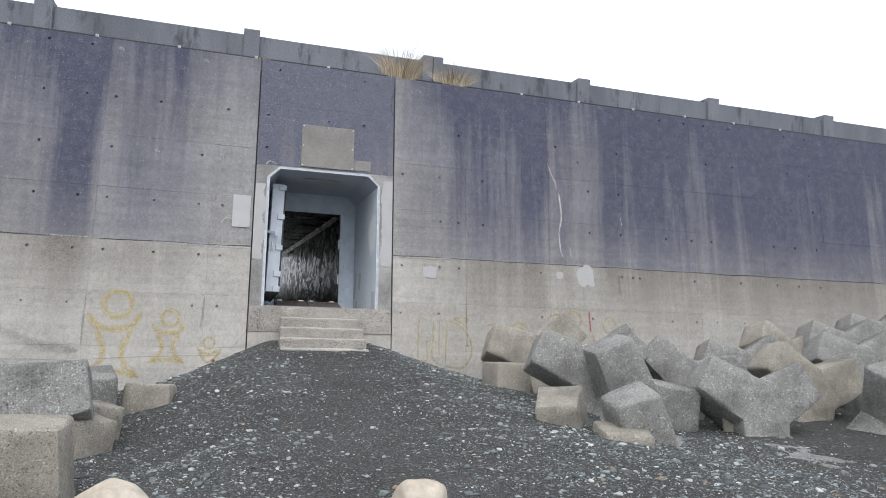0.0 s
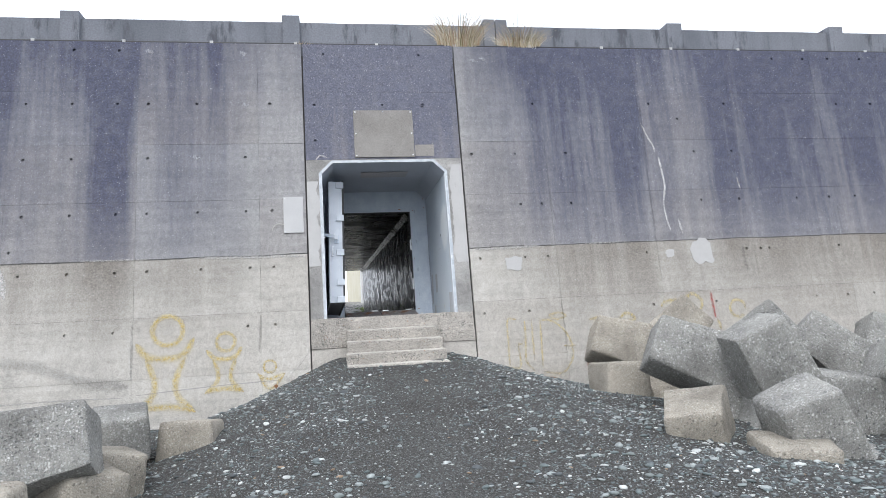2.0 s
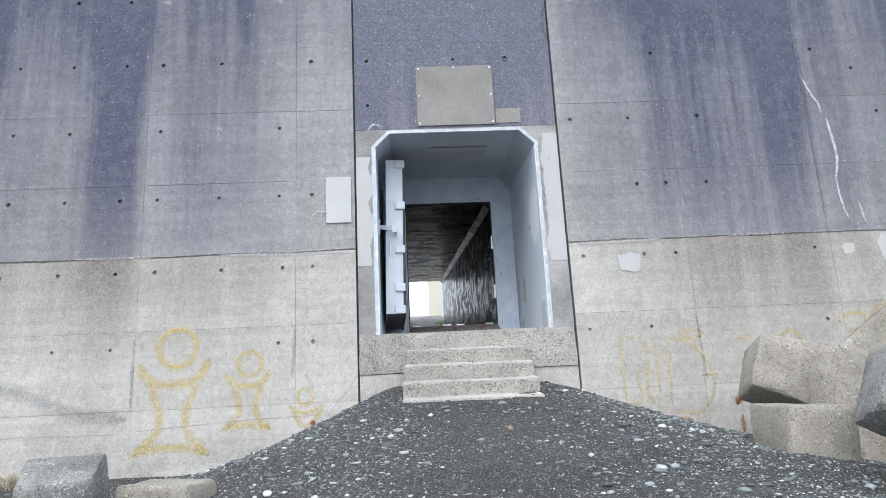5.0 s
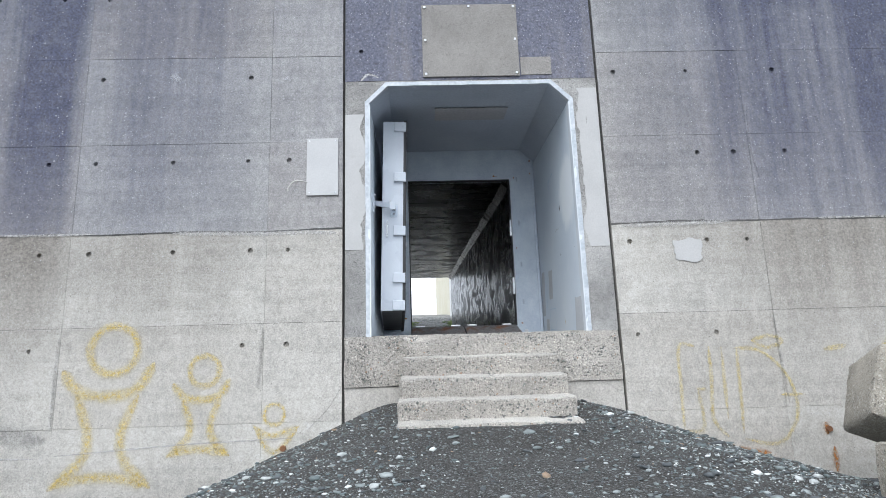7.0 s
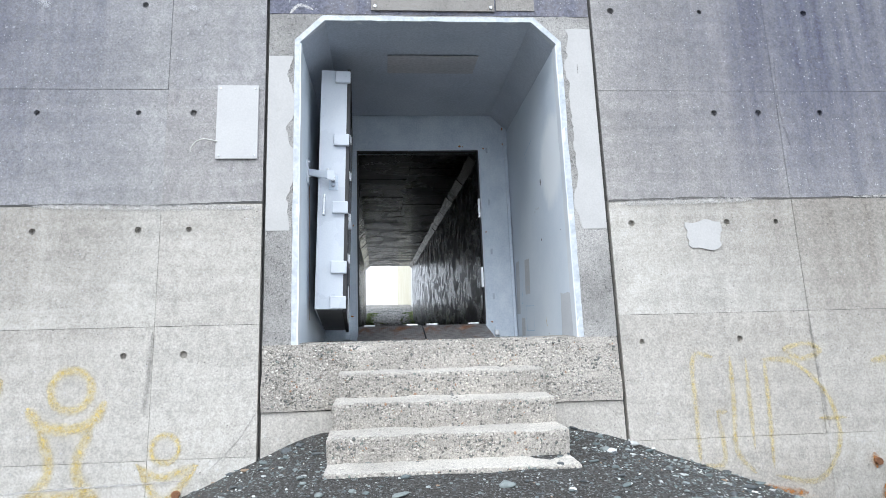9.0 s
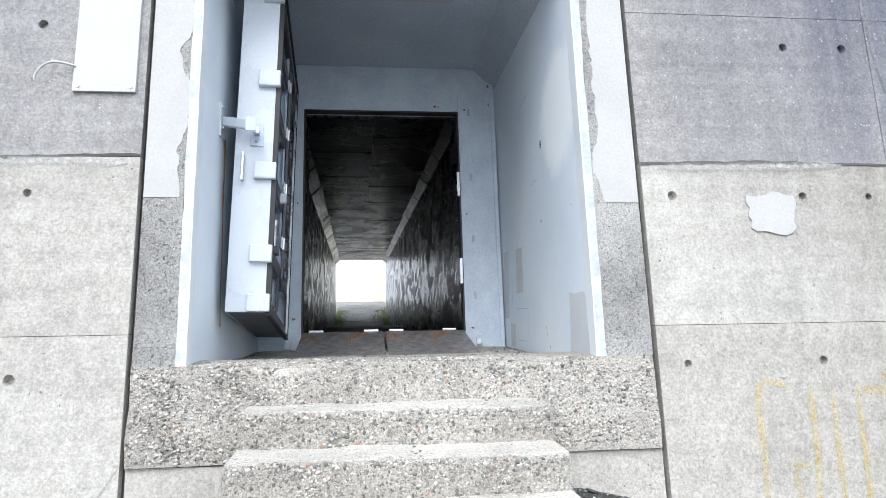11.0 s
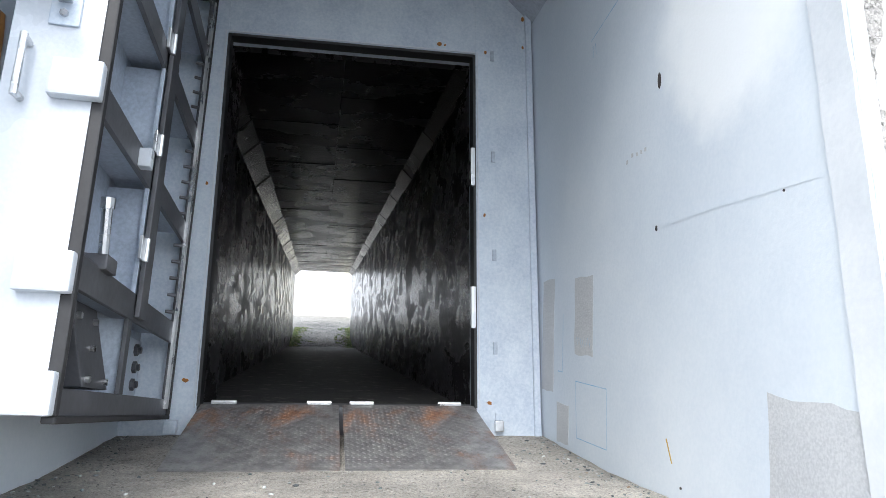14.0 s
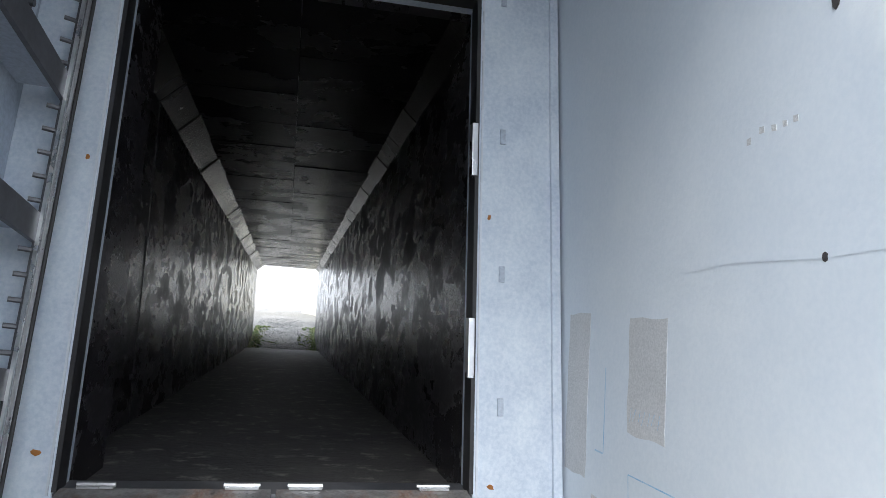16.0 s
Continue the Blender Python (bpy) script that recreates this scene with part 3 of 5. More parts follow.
for x0, x1, nm in ((0.525, OX0 - 0.045, "pier"), (OX1 + 0.045, 3.365, "pier")):
    bm = slab(B(), x0, x1, 1.12, 3.98, -0.5, 0.010)
    part(nm, roughen(bm, 0.006, 9, 5), pier_mat, sea_wall)
bm = slab(B(), 0.525, 3.365, 0.62, 1.12, -0.40, 0.02)
part("sill", roughen(bm, 0.012, 6, 6), pebbly, sea_wall, "pebbly concrete sill")
part("plinth", roughen(slab(B(), 0.525, 3.372, -1.0, 0.612, -0.40, 0.0), 0.008, 5, 5), concrete_low, sea_wall)
for sx, xa, xb in ((1, OX0, OX0 - 0.045), (-1, OX1, OX1 + 0.045)):
    bm = B()
    tri = [(xb, OZ1 - CH), (xb, 3.98), (xa + sx * CH, 3.98), (xa + sx * CH, OZ1 + 0.03), (xa, OZ1 - CH + 0.02)]
    f, b = [bm.verts.new(wv(*p, 0.008)) for p in tri], [bm.verts.new(wv(*p, -0.3)) for p in tri]
    bm.faces.new(f)
    for i in range(5):
        bm.faces.new([f[i], b[i], b[(i + 1) % 5], f[(i + 1) % 5]])
    part("corner_fill", bm, pier_mat, sea_wall)
part("soffit_fill", slab(B(), OX0 + CH - 0.01, OX1 - CH + 0.01, OZ1 + 0.03, 3.985, -0.3, 0.008), pier_mat, sea_wall)
# white filler on the piers, ragged on one side
for x0, x1, z0, z1, flip in ((0.528, 0.70, 2.04, 3.58, 1), (3.135, 3.362, 2.02, 3.86, -1)):
    bm = B()
    zz = np.linspace(z0, z1, 90)
    loop = []
    for z in zz:
        j = 0.06 * noise.noise(Vector((x0 * 7, 0, z * 3.3))) + 0.025 * noise.noise(Vector((x0, 3, z * 11))) + 0.012 * noise.noise(Vector((x0, 5, z * 37)))
        loop.append((x0, x1 + j + 0.02, z) if flip > 0 else (x0 + j, x1, z))
    for a, b in zip(loop, loop[1:]):
        hexa(bm, [wv(a[0], a[2], 0.013), wv(a[1], a[2], 0.013), wv(a[1], a[2], 0.0), wv(a[0], a[2], 0.0), wv(b[0], b[2], 0.013), wv(b[1], b[2], 0.013), wv(b[1], b[2], 0.0), wv(b[0], b[2], 0.0)])
    bmesh.ops.remove_doubles(bm, verts=bm.verts[:], dist=0.0005)
    part("filler_strip", bm, plaster, sea_wall, "ragged white filler strip")


def blotch(name, x, z, w, h, material, parent, n=0.014, seed=0, label=""):
    """A thin ragged patch on the wall."""
    bm = B()
    pts = []
    for i in range(26):
        a = i / 26 * math.tau
        k = 1 + 0.35 * noise.noise(Vector((math.cos(a) * 1.6, math.sin(a) * 1.6, seed))) + 0.12 * noise.noise(Vector((math.cos(a) * 5, math.sin(a) * 5, seed + 9)))
        sq = 1 / max(abs(math.cos(a)), abs(math.sin(a))) ** 0.6
        pts.append((x + w / 2 * k * sq * math.cos(a), z + h / 2 * k * sq * math.sin(a)))
    top = [bm.verts.new(wv(a, b, n + 0.004)) for a, b in pts]
    low = [bm.verts.new(wv(a, b, n - 0.012)) for a, b in pts]
    bm.faces.new(top)
    for i in range(26):
        bm.faces.new([top[i], low[i], low[(i + 1) % 26], top[(i + 1) % 26]])
    return part(name, bm, material, parent, label)


for i, (x, z, w, h) in enumerate(((7.96, 2.04, 0.46, 0.44), (4.20, 1.96, 0.32, 0.24), (7.28, 2.03, 0.18, 0.14))):
    blotch("filler_patch", x, z, w, h, plaster, sea_wall, 0.016, i * 3.1, "ragged white filler patch")


def stroke(bm, pts, width, n=0.018, closed=False):
    """A flat painted stroke along points of the wall's face."""
    uv = bm.loops.layers.uv.verify()
    p = [Vector((a, b)) for a, b in pts]
    fine = []
    m = len(p)
    for i in range(m if closed else m - 1):
        p0, p1, p2, p3 = (p[(i - 1) % m], p[i], p[(i + 1) % m], p[(i + 2) % m]) if closed else (p[max(i - 1, 0)], p[i], p[i + 1], p[min(i + 2, m - 1)])
        for s in range(6):
            t = s / 6
            fine.append(0.5 * (2 * p1 + (p2 - p0) * t + (2 * p0 - 5 * p1 + 4 * p2 - p3) * t * t + (3 * p1 - p0 - 3 * p2 + p3) * t ** 3))
    fine.append(p[0] if closed else p[-1])
    rows = []
    for i, c in enumerate(fine):
        d = (fine[min(i + 1, len(fine) - 1)] - fine[max(i - 1, 0)]).normalized()
        end = 1 if closed else min(1.0, 0.25 + i / 3, 0.25 + (len(fine) - 1 - i) / 3)
        s = Vector((-d.y, d.x)) * end * width / 2 * (1 + 0.2 * noise.noise(Vector((c.x * 6, c.y * 6, 2))))
        rows.append([bm.verts.new(wv(*(c - s), n)), bm.verts.new(wv(*c, n)), bm.verts.new(wv(*(c + s), n))])
    for i, (a, b) in enumerate(zip(rows, rows[1:])):
        for k in range(2):
            f = bm.faces.new([a[k], b[k], b[k + 1], a[k + 1]])
            for lp, vv in zip(f.loops, (k / 2, k / 2, k / 2 + 0.5, k / 2 + 0.5)):
                lp[uv].uv = (i / 10, vv)


def circle(x, z, r, k=10):
    return [(x + r * math.cos(i / k * math.tau), z + r * math.sin(i / k * math.tau)) for i in range(k)]


def figure(x, z, s, w, label):
    """A sprayed figure: a ring above a waisted body."""
    ob = thing("graffiti", label, "graffiti", "yellow figures sprayed on the wall")
    bm = B()
    stroke(bm, circle(x, z + 1.06 * s, 0.24 * s), w, closed=True)
    part("ring", bm, yellow_spray, ob)
    bm = B()
    stroke(bm, [(x - 0.5 * s, z + 0.87 * s), (x - 0.32 * s, z + 0.66 * s), (x, z + 0.60 * s), (x + 0.26 * s, z + 0.68 * s), (x + 0.41 * s, z + 0.93 * s)], w * 1.3)
    part("collar", bm, yellow_spray, ob)
    bm = B()
    stroke(bm, [(x - 0.34 * s, z + 0.62 * s), (x - 0.20 * s, z + 0.25 * s), (x - 0.24 * s, z + 0.0 * s), (x - 0.54 * s, z - 0.27 * s)], w * 1.2)
    part("side", bm, yellow_spray, ob)
    bm = B()
    stroke(bm, [(x + 0.27 * s, z + 0.62 * s), (x + 0.13 * s, z + 0.25 * s), (x + 0.18 * s, z - 0.02 * s), (x + 0.45 * s, z - 0.27 * s)], w * 1.2)
    part("side", bm, yellow_spray, ob)
    bm = B()
    stroke(bm, [(x - 0.50 * s, z - 0.24 * s), (x - 0.25 * s, z - 0.17 * s), (x + 0.1 * s, z - 0.17 * s), (x + 0.42 * s, z - 0.25 * s)], w * 1.2)
    part("foot", bm, yellow_spray, ob)
    return ob


figure(-1.80, 0.0, 1.0, 0.13, "large yellow sprayed figure on concrete sea wall")
figure(-0.88, 0.17, 0.62, 0.10, "medium yellow sprayed figure on concrete sea wall")
bm = B()
stroke(bm, circle(-0.17, 0.38, 0.10, 8), 0.07, closed=True)
stroke(bm, [(-0.38, 0.28), (-0.2, 0.18), (0.08, 0.26)], 0.09)
stroke(bm, [(-0.36, 0.25), (-0.17, 0.02), (0.06, 0.24)], 0.09)
tagged(part("graffiti", bm, yellow_spray), "small yellow sprayed mark on concrete sea wall", "graffiti", "yellow figures sprayed on the wall")
scrawl = thing("graffiti", "faint yellow outlined scrawl on sea wall", "graffiti")
for pts in ([(4.15, 0.93), (3.98, 0.93), (3.96, 0.5), (3.95, 0.1)], [(3.97, 0.1), (4.15, 0.12), (4.13, 0.5)], [(4.12, 0.5), (4.22, 0.5)], [(4.29, 0.93), (4.28, 0.55), (4.26, 0.2), (4.4, 0.02)], [(4.42, 0.92), (4.41, 0.2)], [(4.58, 0.9), (4.57, 0.5), (4.55, 0.05)], [(4.56, 0.9), (4.8, 0.88), (5.0, 0.72), (5.12, 0.5), (5.12, 0.2), (4.9, -0.05), (4.55, 0.0)], [(4.75, 0.98), (4.95, 1.02), (5.08, 0.96), (4.9, 0.9), (4.75, 0.98)], [(4.98, 0.42), (5.22, 0.42)]):
    bm = B()
    stroke(bm, pts, 0.065)
    part("stroke", bm, yellow_faint, scrawl)
loops = thing("graffiti", "faint yellow loops sprayed along sea wall", "graffiti")
for pts in ([(5.5, 0.86), (5.75, 0.9)], [(6.1, 0.84), (6.25, 0.95), (6.4, 0.84), (6.2, 0.78)], [(6.95, 1.02), (7.05, 1.12), (7.3, 1.12), (7.28, 0.95), (7.05, 0.9)], [(7.4, 1.1), (7.6, 1.24), (7.78, 1.1), (7.72, 0.9)], circle(8.5, 0.92, 0.16, 8), [(8.05, 0.75), (8.1, 0.55)], [(9.1, 0.9), (9.25, 0.5)]):
    bm = B()
    stroke(bm, pts, 0.10)
    part("stroke", bm, yellow_faint, loops)
bm = B()
stroke(bm, [(7.99, 1.26), (8.0, 1.0), (8.02, 0.76)], 0.07)
tagged(part("graffiti", bm, red_spray), "short red sprayed stroke on sea wall", "graffiti")
for pts, w in (([(7.06, 4.62), (7.14, 4.4), (7.2, 4.3)], 0.05), ([(7.15, 4.33), (7.24, 4.2), (7.26, 4.05)], 0.05), ([(7.32, 3.95), (7.35, 3.67), (7.37, 3.37), (7.30, 3.04)], 0.075), ([(7.29, 3.1), (7.31, 2.71), (7.37, 2.46)], 0.055), ([(-4.62, 4.6), (-4.60, 4.42)], 0.08), ([(8.93, 3.5), (8.97, 3.25)], 0.05), ([(0.7, 3.98), (0.78, 4.06), (0.9, 4.02)], 0.05), ([(7.55, 2.7), (7.6, 2.4)], 0.07), ([(-4.4, 2.15), (-4.32, 1.7)], 0.16)):
    bm = B()
    stroke(bm, pts, w, 0.019)
    part("lime_streak", bm, lime_run, sea_wall, "white lime streak")
for pts, w in (([(5.40, 0.14), (5.41, 0.02)], 0.10), ([(4.45, -0.08), (4.62, -0.12), (4.8, -0.14)], 0.09), ([(5.45, -0.1), (5.45, -0.35)], 0.10)):
    bm = B()
    stroke(bm, pts, w, 0.020)
    part("rust_stain", bm, rust_run, sea_wall, "brown rust stain")

for pts, w in (([(-0.31, 1.25), (-0.32, 0.95), (-0.34, 0.62)], 0.055), ([(5.02, 1.26), (5.03, 0.9), (5.06, 0.35)], 0.05), ([(-2.36, 1.2), (-2.37, 0.8), (-2.36, 0.3)], 0.05), ([(8.82, 2.15), (8.8, 1.9), (8.84, 1.66)], 0.10), ([(0.49, 0.62), (0.36, 0.42), (0.16, 0.22)], 0.02),
                ([(5.06, 3.6), (5.04, 3.1), (5.1, 2.7)], 0.03), ([(7.08, 5.3), (7.07, 4.4), (7.05, 3.4), (7.05, 2.4)], 0.03), ([(3.36, 5.9), (3.30, 5.6), (3.36, 5.3)], 0.06)):
    bm = B()
    stroke(bm, pts, w, 0.0195)
    part("crack", bm, grime_run, sea_wall, "dark crack and grime")
for pts, w in (([(-1.3, 2.262), (-0.8, 2.252), (-0.3, 2.24), (0.1, 2.245), (0.44, 2.232)], 0.075), ([(3.5, 2.235), (3.9, 2.242), (4.3, 2.25), (4.7, 2.262)], 0.07), ([(-3.2, 2.28), (-2.7, 2.272), (-2.1, 2.276)], 0.045),
                ([(5.6, 2.272), (6.1, 2.28), (6.5, 2.275)], 0.04), ([(-4.9, 0.02), (-3.6, 0.05), (-2.5, 0.03)], 0.03), ([(-2.3, 0.05), (-1.1, 0.12), (0.0, 0.15)], 0.025)):
    bm = B()
    stroke(bm, pts, w, 0.0205)
    part("mortar_smear", bm, mortar_run, sea_wall, "pale smeared joint mortar")
for i, (x, z, r) in enumerate(((-1.36, 4.05, 0.055), (-0.52, 5.04, 0.05), (-2.17, 6.05, 0.06), (-0.55, 6.04, 0.05), (-0.12, 4.02, 0.04), (3.75, 5.95, 0.05), (3.95, 5.99, 0.05))):
    bm = B()
    stroke(bm, [(x - r, z - 0.01), (x - r * 0.3, z + r * 0.3), (x + r * 0.4, z - r * 0.2), (x + r, z + 0.01)], r * 2.2, 0.0205)
    part("plugged_hole", bm, lime_faint, sea_wall, "pale filled tie hole")

bm = B()
stroke(bm, [(-4.6, 0.72), (-4.0, 0.64), (-3.55, 0.50), (-3.05, 0.30), (-2.4, 0.2)], 0.26, 0.0200)
part("wash_mark", bm, grey_wash, sea_wall, "faint grey sweeping wash mark")
rusty = surface("rusted iron", (0.16, 0.075, 0.04), (0.28, 0.14, 0.07), 0.9, big=30, fine=90, depth=0.004)
for x, z in ((5.42, 0.075), (-0.075, 0.057)):
    part("anchor_bolt", roughen(rod(B(), wv(x, z, -0.02), wv(x, z, 0.045), 0.030, 8), 0.006, 30), rusty, sea_wall, "rusted anchor bolt stub")

# ledge, parapet and its posts
deck = new("wall_top", mesh_of(box(B(), -40, 45, face_y(TOP) + 0.02, 33.6, 5.9, TOP + 0.002), "wall_top", coping))
tagged(deck, "flat concrete ledge on top of sea wall", "wall", kind="structure")
parapet = thing("wall_parapet", "grey concrete parapet with square posts on sea wall", "parapet", kind="structure")
for x0, x1 in zip([-40, -3.78, 0.30, 4.44, 8.5, 12.47, 16.47, 20.5], [-3.79, 0.29, 4.43, 8.49, 12.46, 16.46, 20.49, 45]):
    part("panel", roughen(box(B(), x0, x1, 15.60, 15.85, TOP, 7.03), 0.008, 2, 3), coping, parapet)
for x in (-7.8, -3.78, 0.30, 4.34, 4.60, 8.5, 12.47, 16.47, 20.5):
    w = 0.12 if 4.2 < x < 4.7 else 0.17
    part("post", roughen(box(B(), x - w, x + w, 15.50, 15.90, TOP, 7.14, 0.012), 0.006, 4), coping, parapet)
ledge_pipe = new("ledge_pipe", mesh_of(rod(B(), (-40, 14.86, TOP + 0.034), (45, 14.86, TOP + 0.034), 0.034, 10), "ledge_pipe", rubber, True))
tagged(ledge_pipe, "black plastic pipe clipped along top of sea wall", "pipe")
for i in range(15):
    x, bm = -7.2 + i * 1.52, B()
    box(bm, x - 0.03, x + 0.03, 14.815, 14.905, TOP, TOP + 0.078, 0.008)
    part("pipe_clip", bm, plaster, ledge_pipe, "small white pipe clip")

# ---- fittings on the face ----
sign = thing("sign_board", "blank grey cement board bolted above doorway", "sign board", at=wv(1.95, 4.46, 0.02))
def on(ob, bm):
    bmesh.ops.translate(bm, verts=bm.verts[:], vec=-ob.location)
    return bm
part("board", on(sign, slab(B(), 1.405, 2.505, 4.015, 4.925, -0.0, 0.035, 0.004)), sign_mat, sign)
for x, z in ((1.44, 4.89), (1.95, 4.895), (2.47, 4.89), (1.44, 4.05), (2.47, 4.05), (1.44, 4.47), (2.47, 4.47)):
    part("bolt", on(sign, rod(B(), wv(x, z, 0.03), wv(x, z, 0.05), 0.014)), stainless, sign)
mortar = new("mortar_patch", mesh_of(slab(B(), 2.52, 2.87, 4.03, 4.25, 0.0, 0.022, 0.003), "mortar_patch", sign_mat))
tagged(mortar, "small square mortar patch beside blank board", "mortar patch")
plate = thing("cover_plate", "white steel cover plate screwed beside doorway", "cover plate", at=wv(0.28, 2.97, 0.02))
part("plate", on(plate, slab(B(), 0.11, 0.452, 2.65, 3.30, 0.003, 0.028, 0.004)), plate_paint, plate)
for x, z in ((0.14, 3.27), (0.425, 3.27), (0.14, 2.68), (0.425, 2.68)):
    part("screw", on(plate, rod(B(), wv(x, z, 0.025), wv(x, z, 0.036), 0.009, 8)), stainless, plate)


def tube(name, pts, r, material, parent=None):
    cu = bpy.data.curves.new(name, "CURVE")
    cu.dimensions, cu.bevel_depth, cu.bevel_resolution = "3D", r, 2
    sp = cu.splines.new("NURBS")
    sp.points.add(len(pts) - 1)
    for q, p in zip(sp.points, pts):
        q.co = (*p, 1)
    sp.use_endpoint_u, sp.order_u = True, 3
    cu.materials.append(material)
    ob = new(name, cu)
    if parent:
        ob.parent = parent
    return ob


wire = tube("loose_wire", [wv(0.12, 2.80, 0.03), wv(0.03, 2.82, 0.06), wv(-0.04, 2.79, 0.07), wv(-0.09, 2.72, 0.05), wv(-0.08, 2.70, 0.05)], 0.007, wire_mat)
tagged(wire, "loose grey wire end behind white cover plate", "wire")

# ---- steps ----
# Worn treads, made paler than the risers to hold light falling on top.
tread_worn_lit = aggregate("worn tread concrete, top light in colour", (0.60, 0.57, 0.515), (0.25, 0.24, 0.22), (0.72, 0.68, 0.61), 60, 0.4, 0.010, (0.75, 1.15))
steps = thing("steps", "four worn pebbly concrete steps up to doorway", "steps", at=(1.9, 13.3, 0.3))
for i, (y0, z1) in enumerate(((13.745, 0.905), (13.455, 0.725), (13.165, 0.545), (12.885, 0.375))):
    w = 0.012 * i
    bm = box(B(), 1.115 - w, 2.695 + w * 0.6, y0, 14.05 if i == 0 else y0 + 0.33, z1 - 0.33, z1, 0.022)
    bmesh.ops.subdivide_edges(bm, edges=[e for e in bm.edges if e.calc_length() > 0.5], cuts=14)
    part("step", on(steps, roughen(bm, 0.014, 5)), pebbly, steps)
    bm = box(B(), 1.125 - w, 2.685 + w * 0.6, y0 + 0.006, y0 + 0.30, z1 - 0.03, z1 + 0.005, 0.008)
    bmesh.ops.subdivide_edges(bm, edges=[e for e in bm.edges if e.calc_length() > 0.5], cuts=40)
    part("tread", on(steps, roughen(roughen(bm, 0.014, 5), 0.006, 23)), tread_worn_lit, steps, "worn tread paled for light on top")

# ---- recess ----
BACK = -2.60


def ceil_z(n):
    return OZ1 + 0.045 * n


def lining(name, prof0, prof1, material, label):
    """A band of the recess from the face (prof0) to its back (prof1)."""
    bm = B()
    hexa(bm, [wv(*p, 0.0) for p in prof0] + [wv(*p, BACK) for p in prof1])
    ob = part(name, bm, material)
    return tagged(ob, label, "wall", kind="structure")


zb = ceil_z(BACK)
lining("wall_recess_west", [(OX0, 1.0), (OX0, OZ1 - CH), (OX0 - 0.12, OZ1 - CH), (OX0 - 0.12, 1.0)], [(OX0, 1.0), (OX0, zb - CH), (OX0 - 0.12, zb - CH), (OX0 - 0.12, 1.0)], paint_recess, "pale blue painted wall of door recess")
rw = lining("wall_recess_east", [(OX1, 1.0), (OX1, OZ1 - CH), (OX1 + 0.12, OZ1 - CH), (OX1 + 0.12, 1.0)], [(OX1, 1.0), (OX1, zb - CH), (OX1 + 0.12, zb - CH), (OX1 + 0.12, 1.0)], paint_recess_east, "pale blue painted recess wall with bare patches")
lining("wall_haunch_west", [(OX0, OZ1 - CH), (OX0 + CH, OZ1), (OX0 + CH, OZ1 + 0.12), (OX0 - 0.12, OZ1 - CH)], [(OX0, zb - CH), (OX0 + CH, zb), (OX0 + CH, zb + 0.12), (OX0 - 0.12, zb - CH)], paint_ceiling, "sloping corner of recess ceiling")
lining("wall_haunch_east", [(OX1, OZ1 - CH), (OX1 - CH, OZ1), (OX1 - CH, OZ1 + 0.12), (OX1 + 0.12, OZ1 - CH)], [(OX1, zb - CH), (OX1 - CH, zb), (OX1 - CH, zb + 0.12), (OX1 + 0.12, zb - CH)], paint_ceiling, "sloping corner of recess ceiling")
lining("ceiling", [(OX0 + CH, OZ1), (OX1 - CH, OZ1), (OX1 - CH, OZ1 + 0.12), (OX0 + CH, OZ1 + 0.12)], [(OX0 + CH, zb), (OX1 - CH, zb), (OX1 - CH, zb + 0.12), (OX0 + CH, zb + 0.12)], paint_ceiling, "blue-grey painted recess ceiling, shade in colour")
bm = B()
slab(bm, 1.55, 2.45, ceil_z(-1.1) - 0.004, ceil_z(-1.1) + 0.004, -1.5, -0.7)
part("patch", bm, surface("brown ceiling patch", (0.36, 0.36, 0.38), (0.45, 0.44, 0.45), 0.7), bpy.data.objects["ceiling"], "bare square patch")
# recess floor, lower towards the back
bm = B()
nx, ny = 24, 26
grid = [[bm.verts.new((OX0 + (OX1 - OX0) * i / nx, 14.03 + 2.68 * j / ny, 1.125 - 0.085 * min(1, j / ny * 1.6) - (0.03 if j == 0 else 0) + 0.006 * noise.noise(Vector((i * 0.9, j * 0.9, 3))))) for i in range(nx + 1)] for j in range(ny + 1)]
for j in range(ny):
    for i in range(nx):
        bm.faces.new([grid[j][i], grid[j][i + 1], grid[j + 1][i + 1], grid[j + 1][i]])
geo = bmesh.ops.extrude_face_region(bm, geom=bm.faces[:])
bmesh.ops.translate(bm, verts=[v for v in geo["geom"] if isinstance(v, bmesh.types.BMVert)], vec=(0, 0, -0.12))
floor_mat = aggregate("worn sandy recess floor", (0.60, 0.56, 0.495), (0.20, 0.195, 0.18), (0.80, 0.77, 0.71), 70, 0.55, 0.016, (0.5, 1.25))
tagged(part("floor", bm, floor_mat, None, smooth=True), "worn sandy concrete floor of door recess", "floor", kind="structure")

# painted edge round the opening, chipped
edge_white = surface("white brushed edge paint", (0.60, 0.64, 0.675), (0.70, 0.73, 0.755), 0.55, big=3, fine=60, wear=(0.62, 0.64, 0.66), worn=0.66, depth=0.002, grainy=0.14)
edge = thing("door_surround", "chipped white painted edge round recess opening", "trim", kind="structure")
t = 0.045
